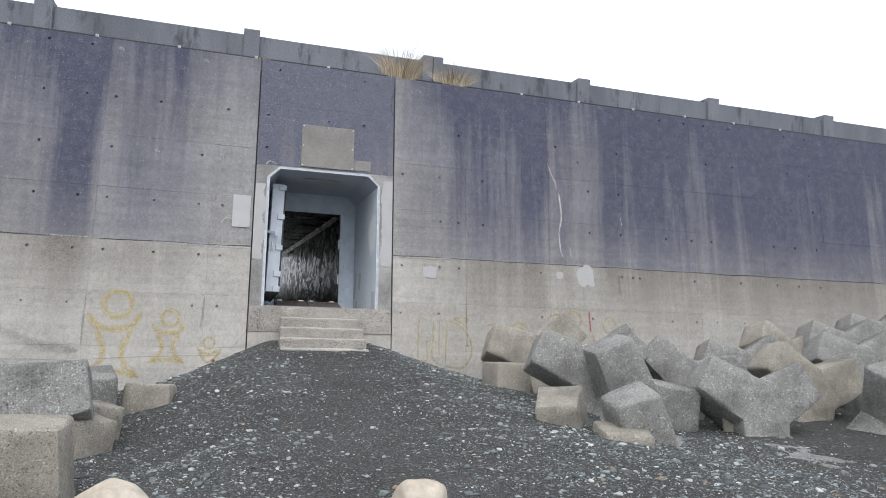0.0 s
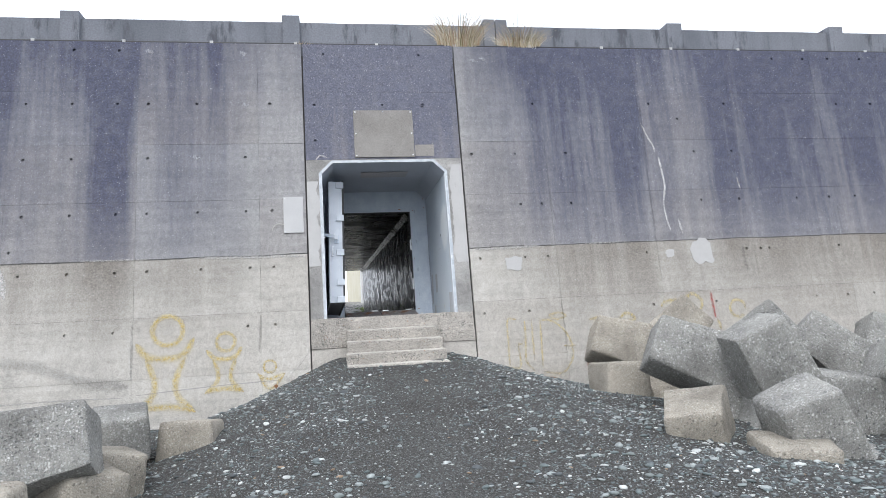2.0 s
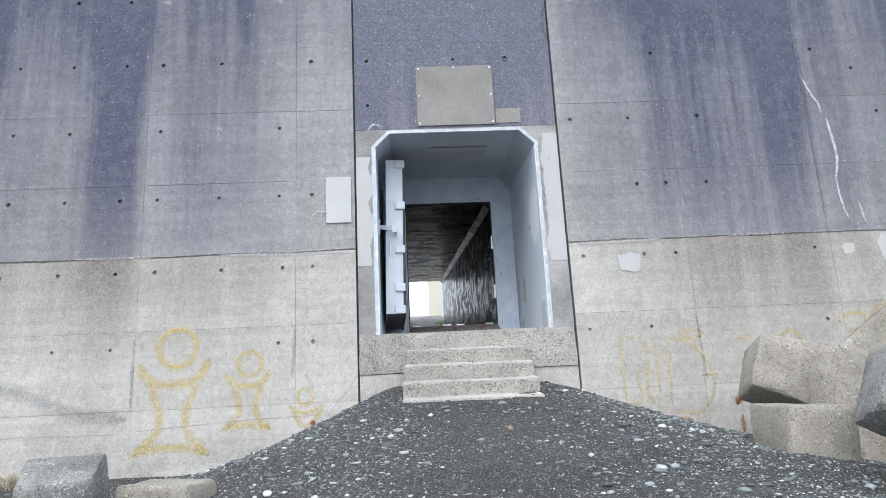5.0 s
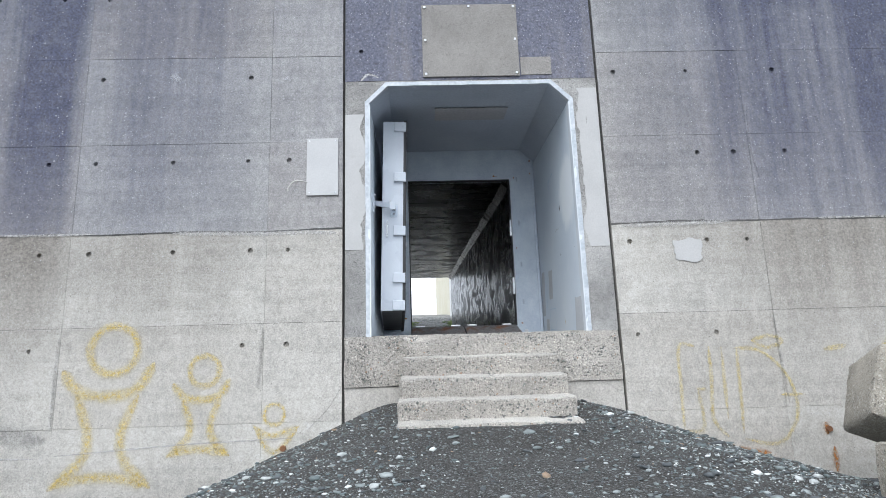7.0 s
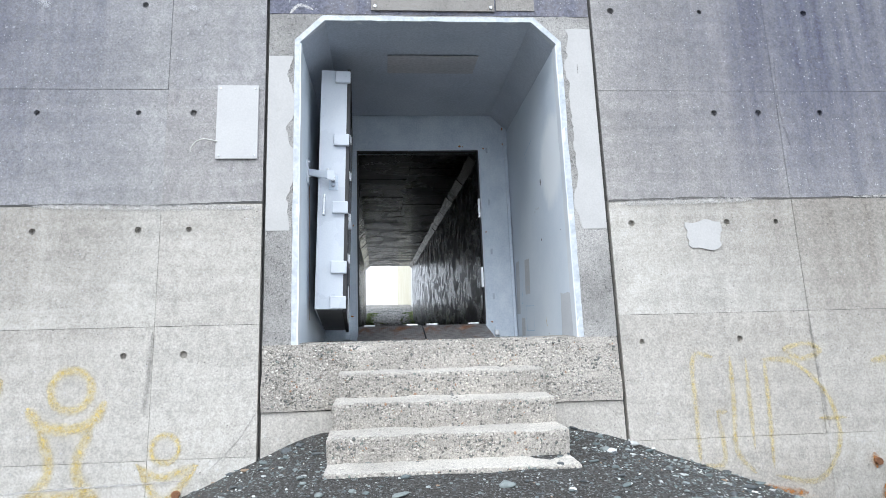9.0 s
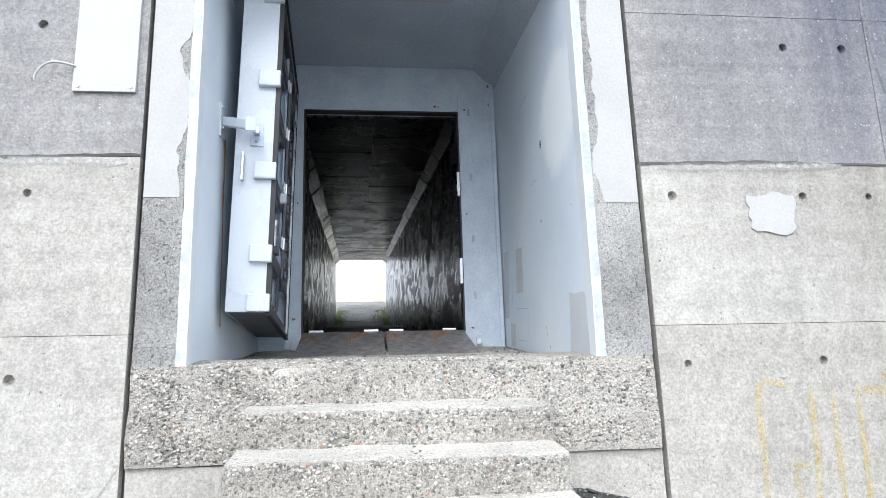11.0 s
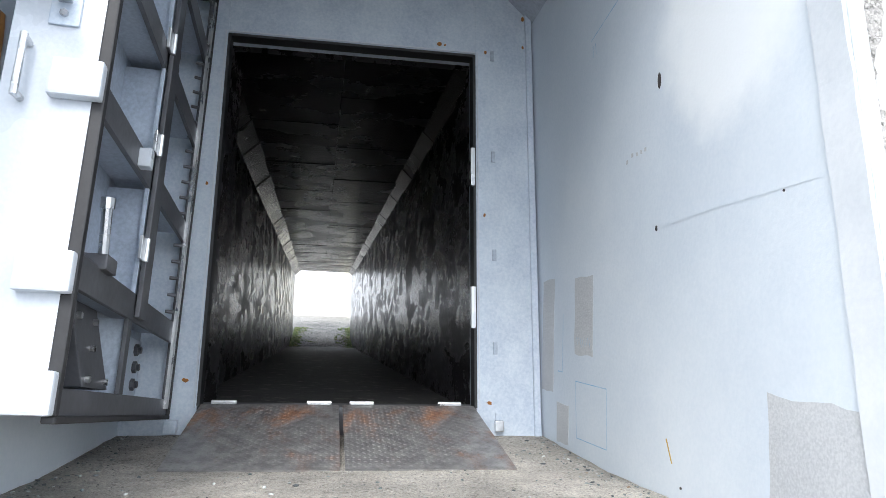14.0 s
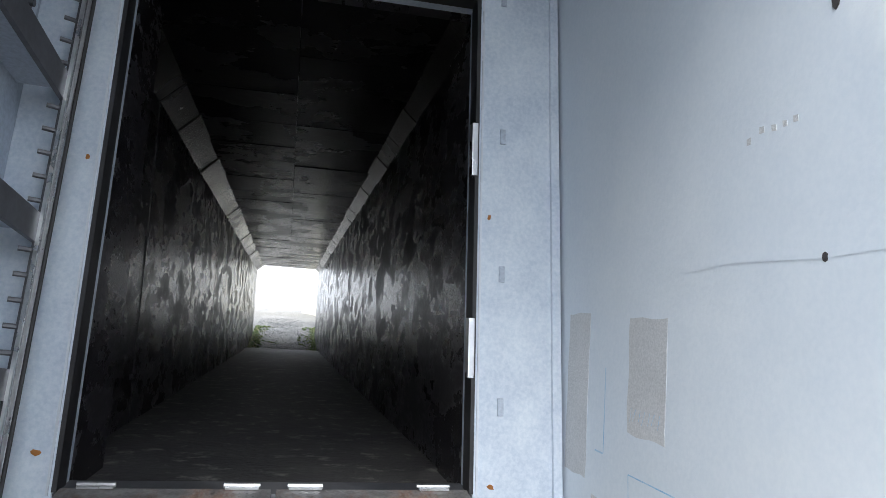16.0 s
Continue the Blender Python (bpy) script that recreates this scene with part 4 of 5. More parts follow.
for pr in ([(OX0 - t, 1.11), (OX0, 1.11), (OX0, OZ1 - CH), (OX0 - t, OZ1 - CH + 0.02)], [(OX1, 1.11), (OX1 + t, 1.11), (OX1 + t, OZ1 - CH + 0.02), (OX1, OZ1 - CH)],
           [(OX0 - t, OZ1 - CH + 0.02), (OX0, OZ1 - CH), (OX0 + CH, OZ1), (OX0 + CH - 0.02, OZ1 + t)], [(OX1, OZ1 - CH), (OX1 + t, OZ1 - CH + 0.02), (OX1 - CH + 0.02, OZ1 + t), (OX1 - CH, OZ1)],
           [(OX0 + CH - 0.02, OZ1 + t), (OX0 + CH, OZ1), (OX1 - CH, OZ1), (OX1 - CH + 0.02, OZ1 + t)]):
    bm = hexa(B(), [wv(*p, 0.016) for p in pr] + [wv(*p, -0.06) for p in pr])
    bmesh.ops.subdivide_edges(bm, edges=[e for e in bm.edges if e.calc_length() > 0.4], cuts=22)
    part("edge_strip", roughen(bm, 0.007, 11), paint_edge, edge)
for x0, x1 in ((OX0 - 0.02, OX0 + 0.010), (OX1 - 0.010, OX1 + 0.02)):
    bm = slab(B(), x0, x1, 1.12, OZ1 - CH - 0.01, -0.105, 0.013)
    bmesh.ops.subdivide_edges(bm, edges=[e for e in bm.edges if e.calc_length() > 0.4], cuts=30)
    part("edge_band", roughen(bm, 0.004, 9), edge_white, edge, "white painted band inside the edge")


def on_side(bm, pts, n=0.0012):
    v = [bm.verts.new((OX1 - n, y, z)) for y, z in pts]
    w = [bm.verts.new((OX1 + 0.01, y, z)) for y, z in pts]
    bm.faces.new(v)
    for i in range(len(pts)):
        bm.faces.new([v[i], w[i], w[(i + 1) % len(pts)], v[(i + 1) % len(pts)]])
    return bm


def ragged(y0, y1, z0, z1, seed):
    loop = [(y0 + (y1 - y0) * i / 8, z0) for i in range(8)] + [(y1, z0 + (z1 - z0) * i / 8) for i in range(8)] + [(y1 - (y1 - y0) * i / 8, z1) for i in range(8)] + [(y0, z1 - (z1 - z0) * i / 8) for i in range(8)]
    return [(y + 0.010 * noise.noise(Vector((y * 9, z * 9, seed))), z + 0.014 * noise.noise(Vector((z * 9, y * 9, seed + 5)))) for y, z in loop]


for i, (y0, y1, z0, z1) in enumerate(((16.42, 16.62, 1.30, 1.91), (15.86, 16.10, 1.52, 1.90), (16.18, 16.36, 1.06, 1.26), (14.16, 14.56, 1.12, 1.49))):
    part("bare_patch", on_side(B(), ragged(y0, y1, z0, z1, i)), patch_grey, rw, "bare grey plaster patch")
rust_drip_flat = surface("yellow rust", (0.55, 0.40, 0.12), (0.48, 0.30, 0.08), 0.8, big=9)
dark_hole = surface("dark hole", (0.03, 0.028, 0.03), (0.07, 0.06, 0.06), 0.9)
for y, z, a, b in ((15.19, 2.61, 0.012, 0.032), (15.22, 2.04, 0.008, 0.011), (14.47, 2.05, 0.004, 0.004), (15.05, 1.12, 0.005, 0.005)):
    part("hole", on_side(B(), [(y + a * math.cos(i / 8 * math.tau), z + b * math.sin(i / 8 * math.tau)) for i in range(8)], 0.003), dark_hole, rw)


def line_side(bm, a, b, w=0.006, n=0.0022):
    """A thin crayon line on the east recess wall."""
    d = Vector((b[0] - a[0], b[1] - a[1])).normalized() * w
    bm.faces.new([bm.verts.new((OX1 - n, a[0] - d.y / 2, a[1] + d.x / 2)), bm.verts.new((OX1 - n, b[0] - d.y / 2, b[1] + d.x / 2)), bm.verts.new((OX1 - n, b[0] + d.y / 2, b[1] - d.x / 2)), bm.verts.new((OX1 - n, a[0] + d.y / 2, a[1] - d.x / 2))])


bm = B()
sq = [(16.08, 1.39), (15.69, 1.39), (15.69, 1.13), (16.06, 1.12)]
for a, b in zip(sq, sq[1:] + sq[:1]):
    line_side(bm, a, b, 0.0045)
for a, b in (((16.27, 1.72), (16.27, 1.42)), ((16.34, 1.42), (16.27, 1.42)), ((15.9, 3.05), (15.55, 3.12)), ((15.87, 3.02), (15.87, 2.96)), ((15.84, 3.02), (15.83, 2.96))):
    line_side(bm, a, b, 0.006)
for i in range(7):
    line_side(bm, (16.08 - i * 0.03 + 0.01 * (i % 2), 1.56 + 0.004 * (i % 3)), (16.07 - i * 0.03, 1.605), 0.0025, 0.0020)
seam = B()
pts = [(15.95, 2.02), (15.56, 2.05), (15.22, 2.04), (14.80, 2.057), (14.48, 2.059), (14.16, 2.064)]
for a, b in zip(pts, pts[1:]):
    line_side(seam, a, b, 0.005, 0.0016)
part("seam", seam, paint_recess, rw, "pale painted pour seam")
for y, z in ((15.434, 2.367), (15.393, 2.366), (15.353, 2.373), (15.315, 2.379), (15.48, 2.35)):
    part("stain_spot", on_side(B(), ragged(y - 0.008, y + 0.008, z - 0.009, z + 0.009, y), 0.0014), patch_grey, rw, "small grey stain")
part("chalk_mark", bm, rust_blue, rw, "blue crayon square and scribbles")
bm = B()
line_side(bm, (15.15, 1.27), (15.11, 1.19), 0.009)
part("rust_drip", bm, rust_drip_flat, rw, "short yellow rust drip")

# ---- steel door frame ----
DX0, DX1, DZ0, DZ1 = 1.17, 2.668, 1.19, 3.338
frame_1 = thing("door_frame", "blue-grey painted steel flood door frame", "door frame", kind="structure")
part("jamb", slab(B(), OX0, DX0, 1.03, zb, -2.75, -2.555, 0.004), paint_frame, frame_1)
part("jamb", slab(B(), DX1, OX1 - 0.03, 1.03, zb, -2.75, -2.555, 0.004), paint_frame, frame_1)
part("header", slab(B(), DX0, DX1, DZ1, zb, -2.75, -2.557, 0.003), paint_frame, frame_1)
part("threshold", slab(B(), DX0, DX1, 1.02, DZ0 - 0.004, -2.75, -2.56, 0.004), steel_dark, frame_1)
# Reveals take the tunnel wall's near-black colour, shade included.
for x0, x1, z0, z1 in ((DX0 - 0.3, DX0 - 0.004, 1.0, zb), (DX1 + 0.004, DX1 + 0.3, 1.0, zb), (DX0 - 0.3, DX1 + 0.3, DZ1 + 0.004, zb)):
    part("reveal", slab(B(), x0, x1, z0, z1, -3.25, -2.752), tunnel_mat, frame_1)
part("angle", slab(B(), OX1 - 0.05, OX1 - 0.012, 1.03, zb, -2.6, -2.535, 0.003), paint_frame, frame_1)
for x0, x1 in ((DX0 - 0.002, DX0 + 0.014), (DX1 - 0.014, DX1 + 0.002)):
    part("seal", slab(B(), x0, x1, DZ0, DZ1, -2.66, -2.552), rubber, frame_1, "black rubber seal")
part("seal", slab(B(), DX0, DX1, DZ1 - 0.014, DZ1 + 0.002, -2.66, -2.552), rubber, frame_1, "black rubber seal")
for x in (DX0 - 0.018, DX1 + 0.010):
    part("trim_strip", slab(B(), x, x + 0.008, DZ0 - 0.01, DZ1 + 0.018, -2.56, -2.546), paint_white, frame_1, "bright steel strip")
part("trim_strip", slab(B(), DX0, DX1, DZ1 + 0.010, DZ1 + 0.018, -2.56, -2.546), paint_white, frame_1, "bright steel strip")
for z in (1.52, 2.06, 2.67, 3.34):
    part("lug", slab(B(), 2.765, 2.79, z - 0.035, z + 0.035, -2.56, -2.547, 0.003), steel_web, frame_1, "small worn steel lug")
for z in (1.75, 2.6):
    part("strike", slab(B(), DX1 - 0.03, DX1 - 0.004, z - 0.12, z + 0.12, -2.60, -2.546, 0.003), stainless, frame_1, "steel strike plate")
padlock = thing("padlock", "small steel padlock box on door frame", "padlock", at=wv(2.79, 1.10, -2.53))
part("body", on(padlock, slab(B(), 2.765, 2.815, 1.065, 1.125, -2.555, -2.52, 0.006)), stainless, padlock)
part("hasp", on(padlock, slab(B(), 2.772, 2.808, 1.125, 1.165, -2.555, -2.535, 0.003)), paint_frame, padlock)
keeper = new("hinge_box", mesh_of(slab(B(), 1.02, 1.085, 1.055, 1.12, -2.56, -2.50, 0.006), "hinge_box", paint_frame))
tagged(keeper, "small painted steel box at foot of frame", "hinge box")

# ---- open door leaf: local x along the leaf from the hinge, y into it, z up along it ----
OUT = Vector((0.040, -0.9903, 0.1333)).normalized()
UP = Vector((0.024, 0.1333, 0.9907))
UP = (UP - OUT * UP.dot(OUT)).normalized()
leaf = thing("flood_door", "open white steel flood door with dark ribs", "door")
leaf.matrix_world = Matrix.Translation((1.048, 16.45, 1.165)) @ Matrix((OUT, OUT.cross(UP), UP)).transposed().to_4x4()
L, H, D = 1.72, 2.315, 0.255
part("skin", box(B(), 0.02, L, D - 0.012, D, 0, H, 0.003), paint_white, leaf)
part("edge_plate", box(B(), L - 0.014, L + 0.002, 0.0, D + 0.002, 0, H, 0.004), paint_white, leaf, "white painted edge plate")
part("edge_plate", box(B(), 0.0, 0.014, 0.0, D, 0, H, 0.004), paint_frame, leaf)
part("bottom_plate", box(B(), 0.014, L - 0.014, 0.0, D - 0.012, 0.0, 0.014), steel_dark, leaf)
part("top_plate", box(B(), 0.014, L - 0.014, 0.0, D - 0.012, H - 0.014, H), steel_dark, leaf)
part("backing", box(B(), 0.014, L - 0.014, D - 0.10, D - 0.013, 0.014, H - 0.014), steel_web, leaf, "blue-grey inner plate, shade in colour")
# flat bars round the inner face and the black seal outside them
for x0, x1, z0, z1 in ((0.02, L - 0.03, 0.0, 0.075), (0.02, L - 0.03, H - 0.075, H), (0.02, 0.075, 0.075, H - 0.075), (L - 0.08, L - 0.03, 0.075, H - 0.075)):
    part("flange", box(B(), x0, x1, -0.008, 0.010, z0, z1, 0.002), steel_dark, leaf, "dark steel flange")
for x0, x1, z0, z1 in ((-0.01, L, -0.02, 0.0), (-0.01, L, H, H + 0.02), (L - 0.028, L + 0.004, 0.0, H), (-0.006, 0.008, 0.0, H)):
    part("gasket", box(B(), x0, x1, -0.024, 0.012, z0, z1, 0.006), rubber, leaf, "black rubber gasket")
for x in (0.028, 0.088):
    part("seal_bar", box(B(), x, x + 0.012, -0.018, -0.006, 0.03, H - 0.03), stainless, leaf, "bright steel strip")
for z in (0.40, 0.92, 1.44, 1.94):
    part("girder", box(B(), 0.075, L - 0.08, 0.010, D - 0.10, z - 0.008, z + 0.008), steel_web, leaf)
    part("flange", box(B(), 0.075, L - 0.08, -0.006, 0.012, z - 0.05, z + 0.05, 0.002), steel_dark, leaf, "dark steel flange")
for x, z0, z1 in ((0.93, 0.45, 0.87), (0.93, 0.97, 1.39), (0.93, 1.49, 1.89), (0.93, 1.99, 2.16), (0.97, 0.075, 0.35)):
    part("stiffener", box(B(), x - 0.006, x + 0.006, 0.012, D - 0.10, z0, z1), steel_web, leaf)
    part("flange", box(B(), x - 0.03, x + 0.03, -0.004, 0.012, z0, z1, 0.002), steel_dark if z0 < 0.1 else steel_web, leaf)
flap = part("flap", box(B(), 0.84, 0.96, -0.030, -0.012, 0.36, 2.05, 0.003), steel_dark, leaf, "long dark hinged steel plate")
for z in (0.62, 1.05, 1.5, 1.9):
    bm = B()
    box(bm, 0.965, 1.02, -0.020, -0.008, z - 0.045, z + 0.045, 0.002)
    rod(bm, (0.963, -0.026, z - 0.045), (0.963, -0.026, z + 0.045), 0.010, 8)
    part("butt_hinge", bm, stainless, leaf, "bright butt hinge")
for x0, z0, wide in ((0.10, 0.085, 0.80), (0.10, 1.62, 0.40)):
    part("gusset", box(B(), x0, x0 + wide, D - 0.125, D - 0.10, z0, z0 + 0.26, 0.003), paint_frame, leaf, "light bolted gusset plate")
    for x in (x0 + 0.12, x0 + wide - 0.10):
        for k in range(3):
            z = z0 + 0.05 + 0.08 * k
            bm = rod(B(), (x, D - 0.142, z), (x, D - 0.122, z), 0.028, 6)
            rod(bm, (x, D - 0.156, z), (x, D - 0.142, z), 0.016, 8)
            part("bolt", bm, steel_dark, leaf, "large hexagon bolt")
for z in [0.5 + 0.085 * i for i in range(18)]:
    part("bolt", rod(B(), (0.10, 0.0, z), (0.115, 0.035, z), 0.009, 6), steel_dark, leaf)
lever = part("lever_base", box(B(), 1.36, 1.48, -0.03, 0.05, 0.44, 0.49, 0.006), steel_dark, leaf)
bm = rod(B(), (1.42, 0.0, 0.46), (1.46, 0.0, 0.66), 0.016)
rod(bm, (1.456, 0, 0.64), (1.462, 0, 0.675), 0.022)
part("lever", bm, stainless, leaf, "bright steel lever")
# slanting channel of the lower catch in the corner bay
bm = hexa(B(), [(1.10, 0.012, 0.085), (1.40, 0.012, 0.085), (1.40, 0.13, 0.085), (1.10, 0.13, 0.085), (1.22, 0.05, 0.345), (1.50, 0.05, 0.345), (1.50, 0.14, 0.345), (1.22, 0.14, 0.345)], 0.004)
channel = part("catch_channel", bm, steel_dark, leaf, "dark slanting bolted channel")
for x, z in ((1.15, 0.11), (1.36, 0.11), (1.26, 0.30), (1.44, 0.30), (1.30, 0.21)):
    y = 0.012 + 0.146 * (z - 0.085)
    part("bolt", rod(B(), (x, y - 0.014, z), (x, y + 0.004, z), 0.011, 8), stainless, channel)
bm = B()
box(bm, 1.15, 1.20, -0.05, -0.006, 0.88, 0.95, 0.004)
part("eye_lug", bm, paint_white, leaf, "small white lug")
# stop blocks, handle and catch on the free edge
for z in (0.0, 0.32, 0.88, 1.54, 2.18):
    part("stop_block", box(B(), L, L + 0.045, -0.020, 0.125, z, z + 0.115, 0.010), paint_white, leaf, "white stop block")
bm = rod(B(), (L + 0.05, 0.198, 0.86), (L + 0.05, 0.198, 1.05), 0.011)
rod(bm, (L, 0.198, 0.87), (L + 0.055, 0.198, 0.87), 0.011)
rod(bm, (L, 0.198, 1.04), (L + 0.055, 0.198, 1.04), 0.011)
part("handle", bm, stainless, leaf, "steel pull handle")
part("catch_plate", box(B(), L, L + 0.012, 0.075, 0.16, 1.11, 1.25, 0.003), paint_frame, leaf, "bolted catch plate")
part("catch", box(B(), L + 0.010, L + 0.060, 0.10, 0.14, 1.18, 1.225, 0.005), stainless, leaf, "small steel catch")
part("bolt", rod(B(), (L + 0.01, 0.118, 1.145), (L + 0.024, 0.118, 1.145), 0.012, 6), stainless, leaf)
bar = thing("latch_bar", "white steel bar holding flood door to wall", "latch bar", at=(0.9, 14.9, 2.64))
bm = hexa(B(), [(0.80, 14.88, 2.64), (0.80, 14.94, 2.64), (0.80, 14.94, 2.70), (0.80, 14.88, 2.70), (1.04, 14.70, 2.565), (1.04, 14.76, 2.565), (1.04, 14.76, 2.63), (1.04, 14.70, 2.63)], 0.006)
part("bar", on(bar, bm), paint_white, bar)
part("wall_plate", on(bar, box(B(), OX0 - 0.002, OX0 + 0.014, 14.84, 14.98, 2.56, 2.78, 0.003)), paint_white, bar)
part("hook", on(bar, box(B(), 0.985, 1.05, 14.685, 14.70, 2.555, 2.645, 0.003)), paint_white, bar)
part("pin", on(bar, rod(B(), (0.985, 14.79, 2.58), (0.985, 14.79, 2.68), 0.012)), stainless, bar)
for z in (2.62, 2.76):
    part("bolt", on(bar, rod(B(), (OX0 + 0.01, 14.87, z), (OX0 + 0.028, 14.87, z), 0.012, 6)), stainless, bar)
bm = B()
uvl = bm.loops.layers.uv.verify()
prev = None
for i in range(16):
    z = 2.58 - i * 0.085
    y = 15.03 + 0.010 * math.sin(i * 0.9) - 0.007 * i
    w = 0.036 - 0.0010 * i + 0.006 * math.sin(i * 1.7)
    cur = [bm.verts.new((OX0 + 0.004, y - w, z)), bm.verts.new((OX0 + 0.004, y, z)), bm.verts.new((OX0 + 0.004, y + w, z))]
    if prev:
        for k in range(2):
            f = bm.faces.new([prev[k], cur[k], cur[k + 1], prev[k + 1]])
            for lp, vv in zip(f.loops, (k / 2, k / 2, k / 2 + 0.5, k / 2 + 0.5)):
                lp[uvl].uv = (i / 8, vv)
    prev = cur
part("rust_stain", bm, rust_drip, bpy.data.objects["wall_recess_west"], "orange rust run under latch")

rust_spot = surface("rust spot", (0.36, 0.15, 0.03), (0.24, 0.10, 0.03), 0.9, big=20)
for x, z, w, h in ((2.44, 3.392, 0.020, 0.013), (2.475, 3.387, 0.010, 0.008), (2.735, 3.362, 0.010, 0.012), (2.72, 2.30, 0.008, 0.016), (2.985, 3.62, 0.012, 0.02), (2.98, 3.42, 0.008, 0.014), (1.12, 2.40, 0.008, 0.012), (1.10, 1.32, 0.018, 0.012), (2.74, 1.215, 0.016, 0.012)):
    loop = [(x + w * math.cos(i / 9 * math.tau) * random.uniform(0.6, 1.1), z + h * math.sin(i / 9 * math.tau) * random.uniform(0.6, 1.1)) for i in range(9)]
    bm = B()
    yy = face_y(z) + 2.553
    top = [bm.verts.new((a, yy - 0.0015, b)) for a, b in loop]
    low = [bm.verts.new((a, yy + 0.012, b)) for a, b in loop]
    bm.faces.new(top)
    for i in range(9):
        bm.faces.new([top[i], low[i], low[(i + 1) % 9], top[(i + 1) % 9]])
    part("rust_spot", bm, rust_spot, frame_1, "orange rust spot")

# ---- ramp plates ----
for x0, x1, label in ((1.185, 1.905, "rusted chequer-plate ramp leaf hinged to threshold"), (1.925, 2.655, "rusted chequer-plate ramp leaf, greyer, hinged to threshold")):
    rp = thing("ramp_plate", label, "ramp", "ramp leaves at the door", at=((x0 + x1) / 2, 16.6, 1.19))
    a, b = Vector((0, 16.655, 1.196)), Vector((0, 15.73, 1.046))
    nrm = Vector((0, -(b.z - a.z), b.y - a.y)).normalized()
    nrm = -nrm if nrm.z < 0 else nrm
    def at(x, s, h):
        return Vector((x, 0, 0)) + a.lerp(b, s) + nrm * h
    bm = B()
    hexa(bm, [at(x0, 0, 0), at(x1, 0, 0), at(x1, 0, -0.006), at(x0, 0, -0.006), at(x0, 1, 0), at(x1, 1, 0), at(x1, 1, -0.006), at(x0, 1, -0.006)])
    part("plate", on(rp, bm), tread_plate, rp)
    verts, faces = [], []
    nu, nv = 30, 36
    for i in range(nu):
        for j in range(nv):
            cx, cs = x0 + (i + 0.5) / nu * (x1 - x0), (j + 0.5) / nv
            c = at(cx, cs, 0) - rp.location
            sgn = 1 if (i + j) % 2 else -1
            along = (Vector((0.010, 0, 0)) + (b - a).normalized() * 0.007 * sgn)
            side = nrm.cross(along).normalized() * 0.0028
            k = len(verts)
            verts += [c - along, c + side, c + along, c - side, c + nrm * 0.002]
            faces += [(k, k + 1, k + 4), (k + 1, k + 2, k + 4), (k + 2, k + 3, k + 4), (k + 3, k, k + 4)]
    me = bpy.data.meshes.new("tread_bars")
    me.from_pydata([tuple(v) for v in verts], [], faces)
    me.materials.append(tread_plate)
    tb = new("tread_pattern", me)
    tb.parent = rp
    tagged(tb, kind="stuff")
    for hx in ((1.30, 1.80) if x0 < 1.5 else (2.03, 2.52)):
        bm = rod(B(), (hx - 0.065, 16.668, 1.206), (hx + 0.065, 16.668, 1.206), 0.010, 8)
        box(bm, hx - 0.06, hx + 0.06, 16.64, 16.70, 1.197, 1.203)
        part("hinge", on(rp, bm), stainless, rp, "bright hinge")

# ---- tunnel, falling gently inland ----
TX0, TX1, TY0, TY1 = 0.99, 2.74, 17.20, 34.0


def tz(y, h):
    return 1.13 - 0.018 * (y - 17) + h


def tube_box(name, prof, material, label, y0=TY0, y1=TY1, parent=None):
    bm = hexa(B(), [(x, y0, tz(y0, h)) for x, h in prof] + [(x, y1, tz(y1, h)) for x, h in prof])
    return part(name, bm, material, parent)


WH, HC = 2.06, 0.15
tagged(tube_box("floor_tunnel", [(TX0 - 0.3, -0.15), (TX1 + 0.3, -0.15), (TX1 + 0.3, 0), (TX0 - 0.3, 0)], tunnel_floor_mat, "", 16.70), "dirty concrete tunnel floor, tunnel shade in colour", "floor", kind="structure")
for name, x0, x1 in (("wall_tunnel_west", TX0 - 0.4, TX0), ("wall_tunnel_east", TX1, TX1 + 0.4)):
    wall = thing(name, "damp tunnel wall cast in short bays, shade in colour", "wall", kind="structure")
    y = TY0
    while y < TY1 - 0.1:
        y2 = min(y + 1.45, TY1)
        j = 0.006 * random.random()
        pr = [(x0 + j, 0), (x1 + (j if x1 < 2 else -0.0), 0), (x1 + (j if x1 < 2 else 0), WH), (x0 + j, WH)]
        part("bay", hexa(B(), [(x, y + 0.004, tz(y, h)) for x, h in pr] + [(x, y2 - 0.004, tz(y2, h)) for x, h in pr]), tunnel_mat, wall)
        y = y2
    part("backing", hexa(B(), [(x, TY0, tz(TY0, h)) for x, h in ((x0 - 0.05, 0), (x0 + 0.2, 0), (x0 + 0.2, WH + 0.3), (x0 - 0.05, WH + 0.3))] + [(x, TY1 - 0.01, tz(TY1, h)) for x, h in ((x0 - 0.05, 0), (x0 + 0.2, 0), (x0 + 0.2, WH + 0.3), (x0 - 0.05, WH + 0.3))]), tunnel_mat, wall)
    s, xe = (1, TX0) if x1 < 2 else (-1, TX1)
    y = TY0
    while y < TY1 - 0.1:
        y2 = min(y + 0.73, TY1)
        j = random.uniform(-0.008, 0.008)
        pr = [(xe + s * (j - 0.01), WH), (xe + s * (HC + j), WH + HC), (xe + s * (HC + j), WH + HC + 0.1), (xe - s * 0.12, WH + 0.1), ]
        part("haunch", hexa(B(), [(x, y + 0.008, tz(y, h)) for x, h in pr] + [(x, y2 - 0.008, tz(y2, h)) for x, h in pr]), tunnel_haunch, wall, "near-black sloping corner piece, shade in colour")
        y = y2
bm = B()
y = TY0
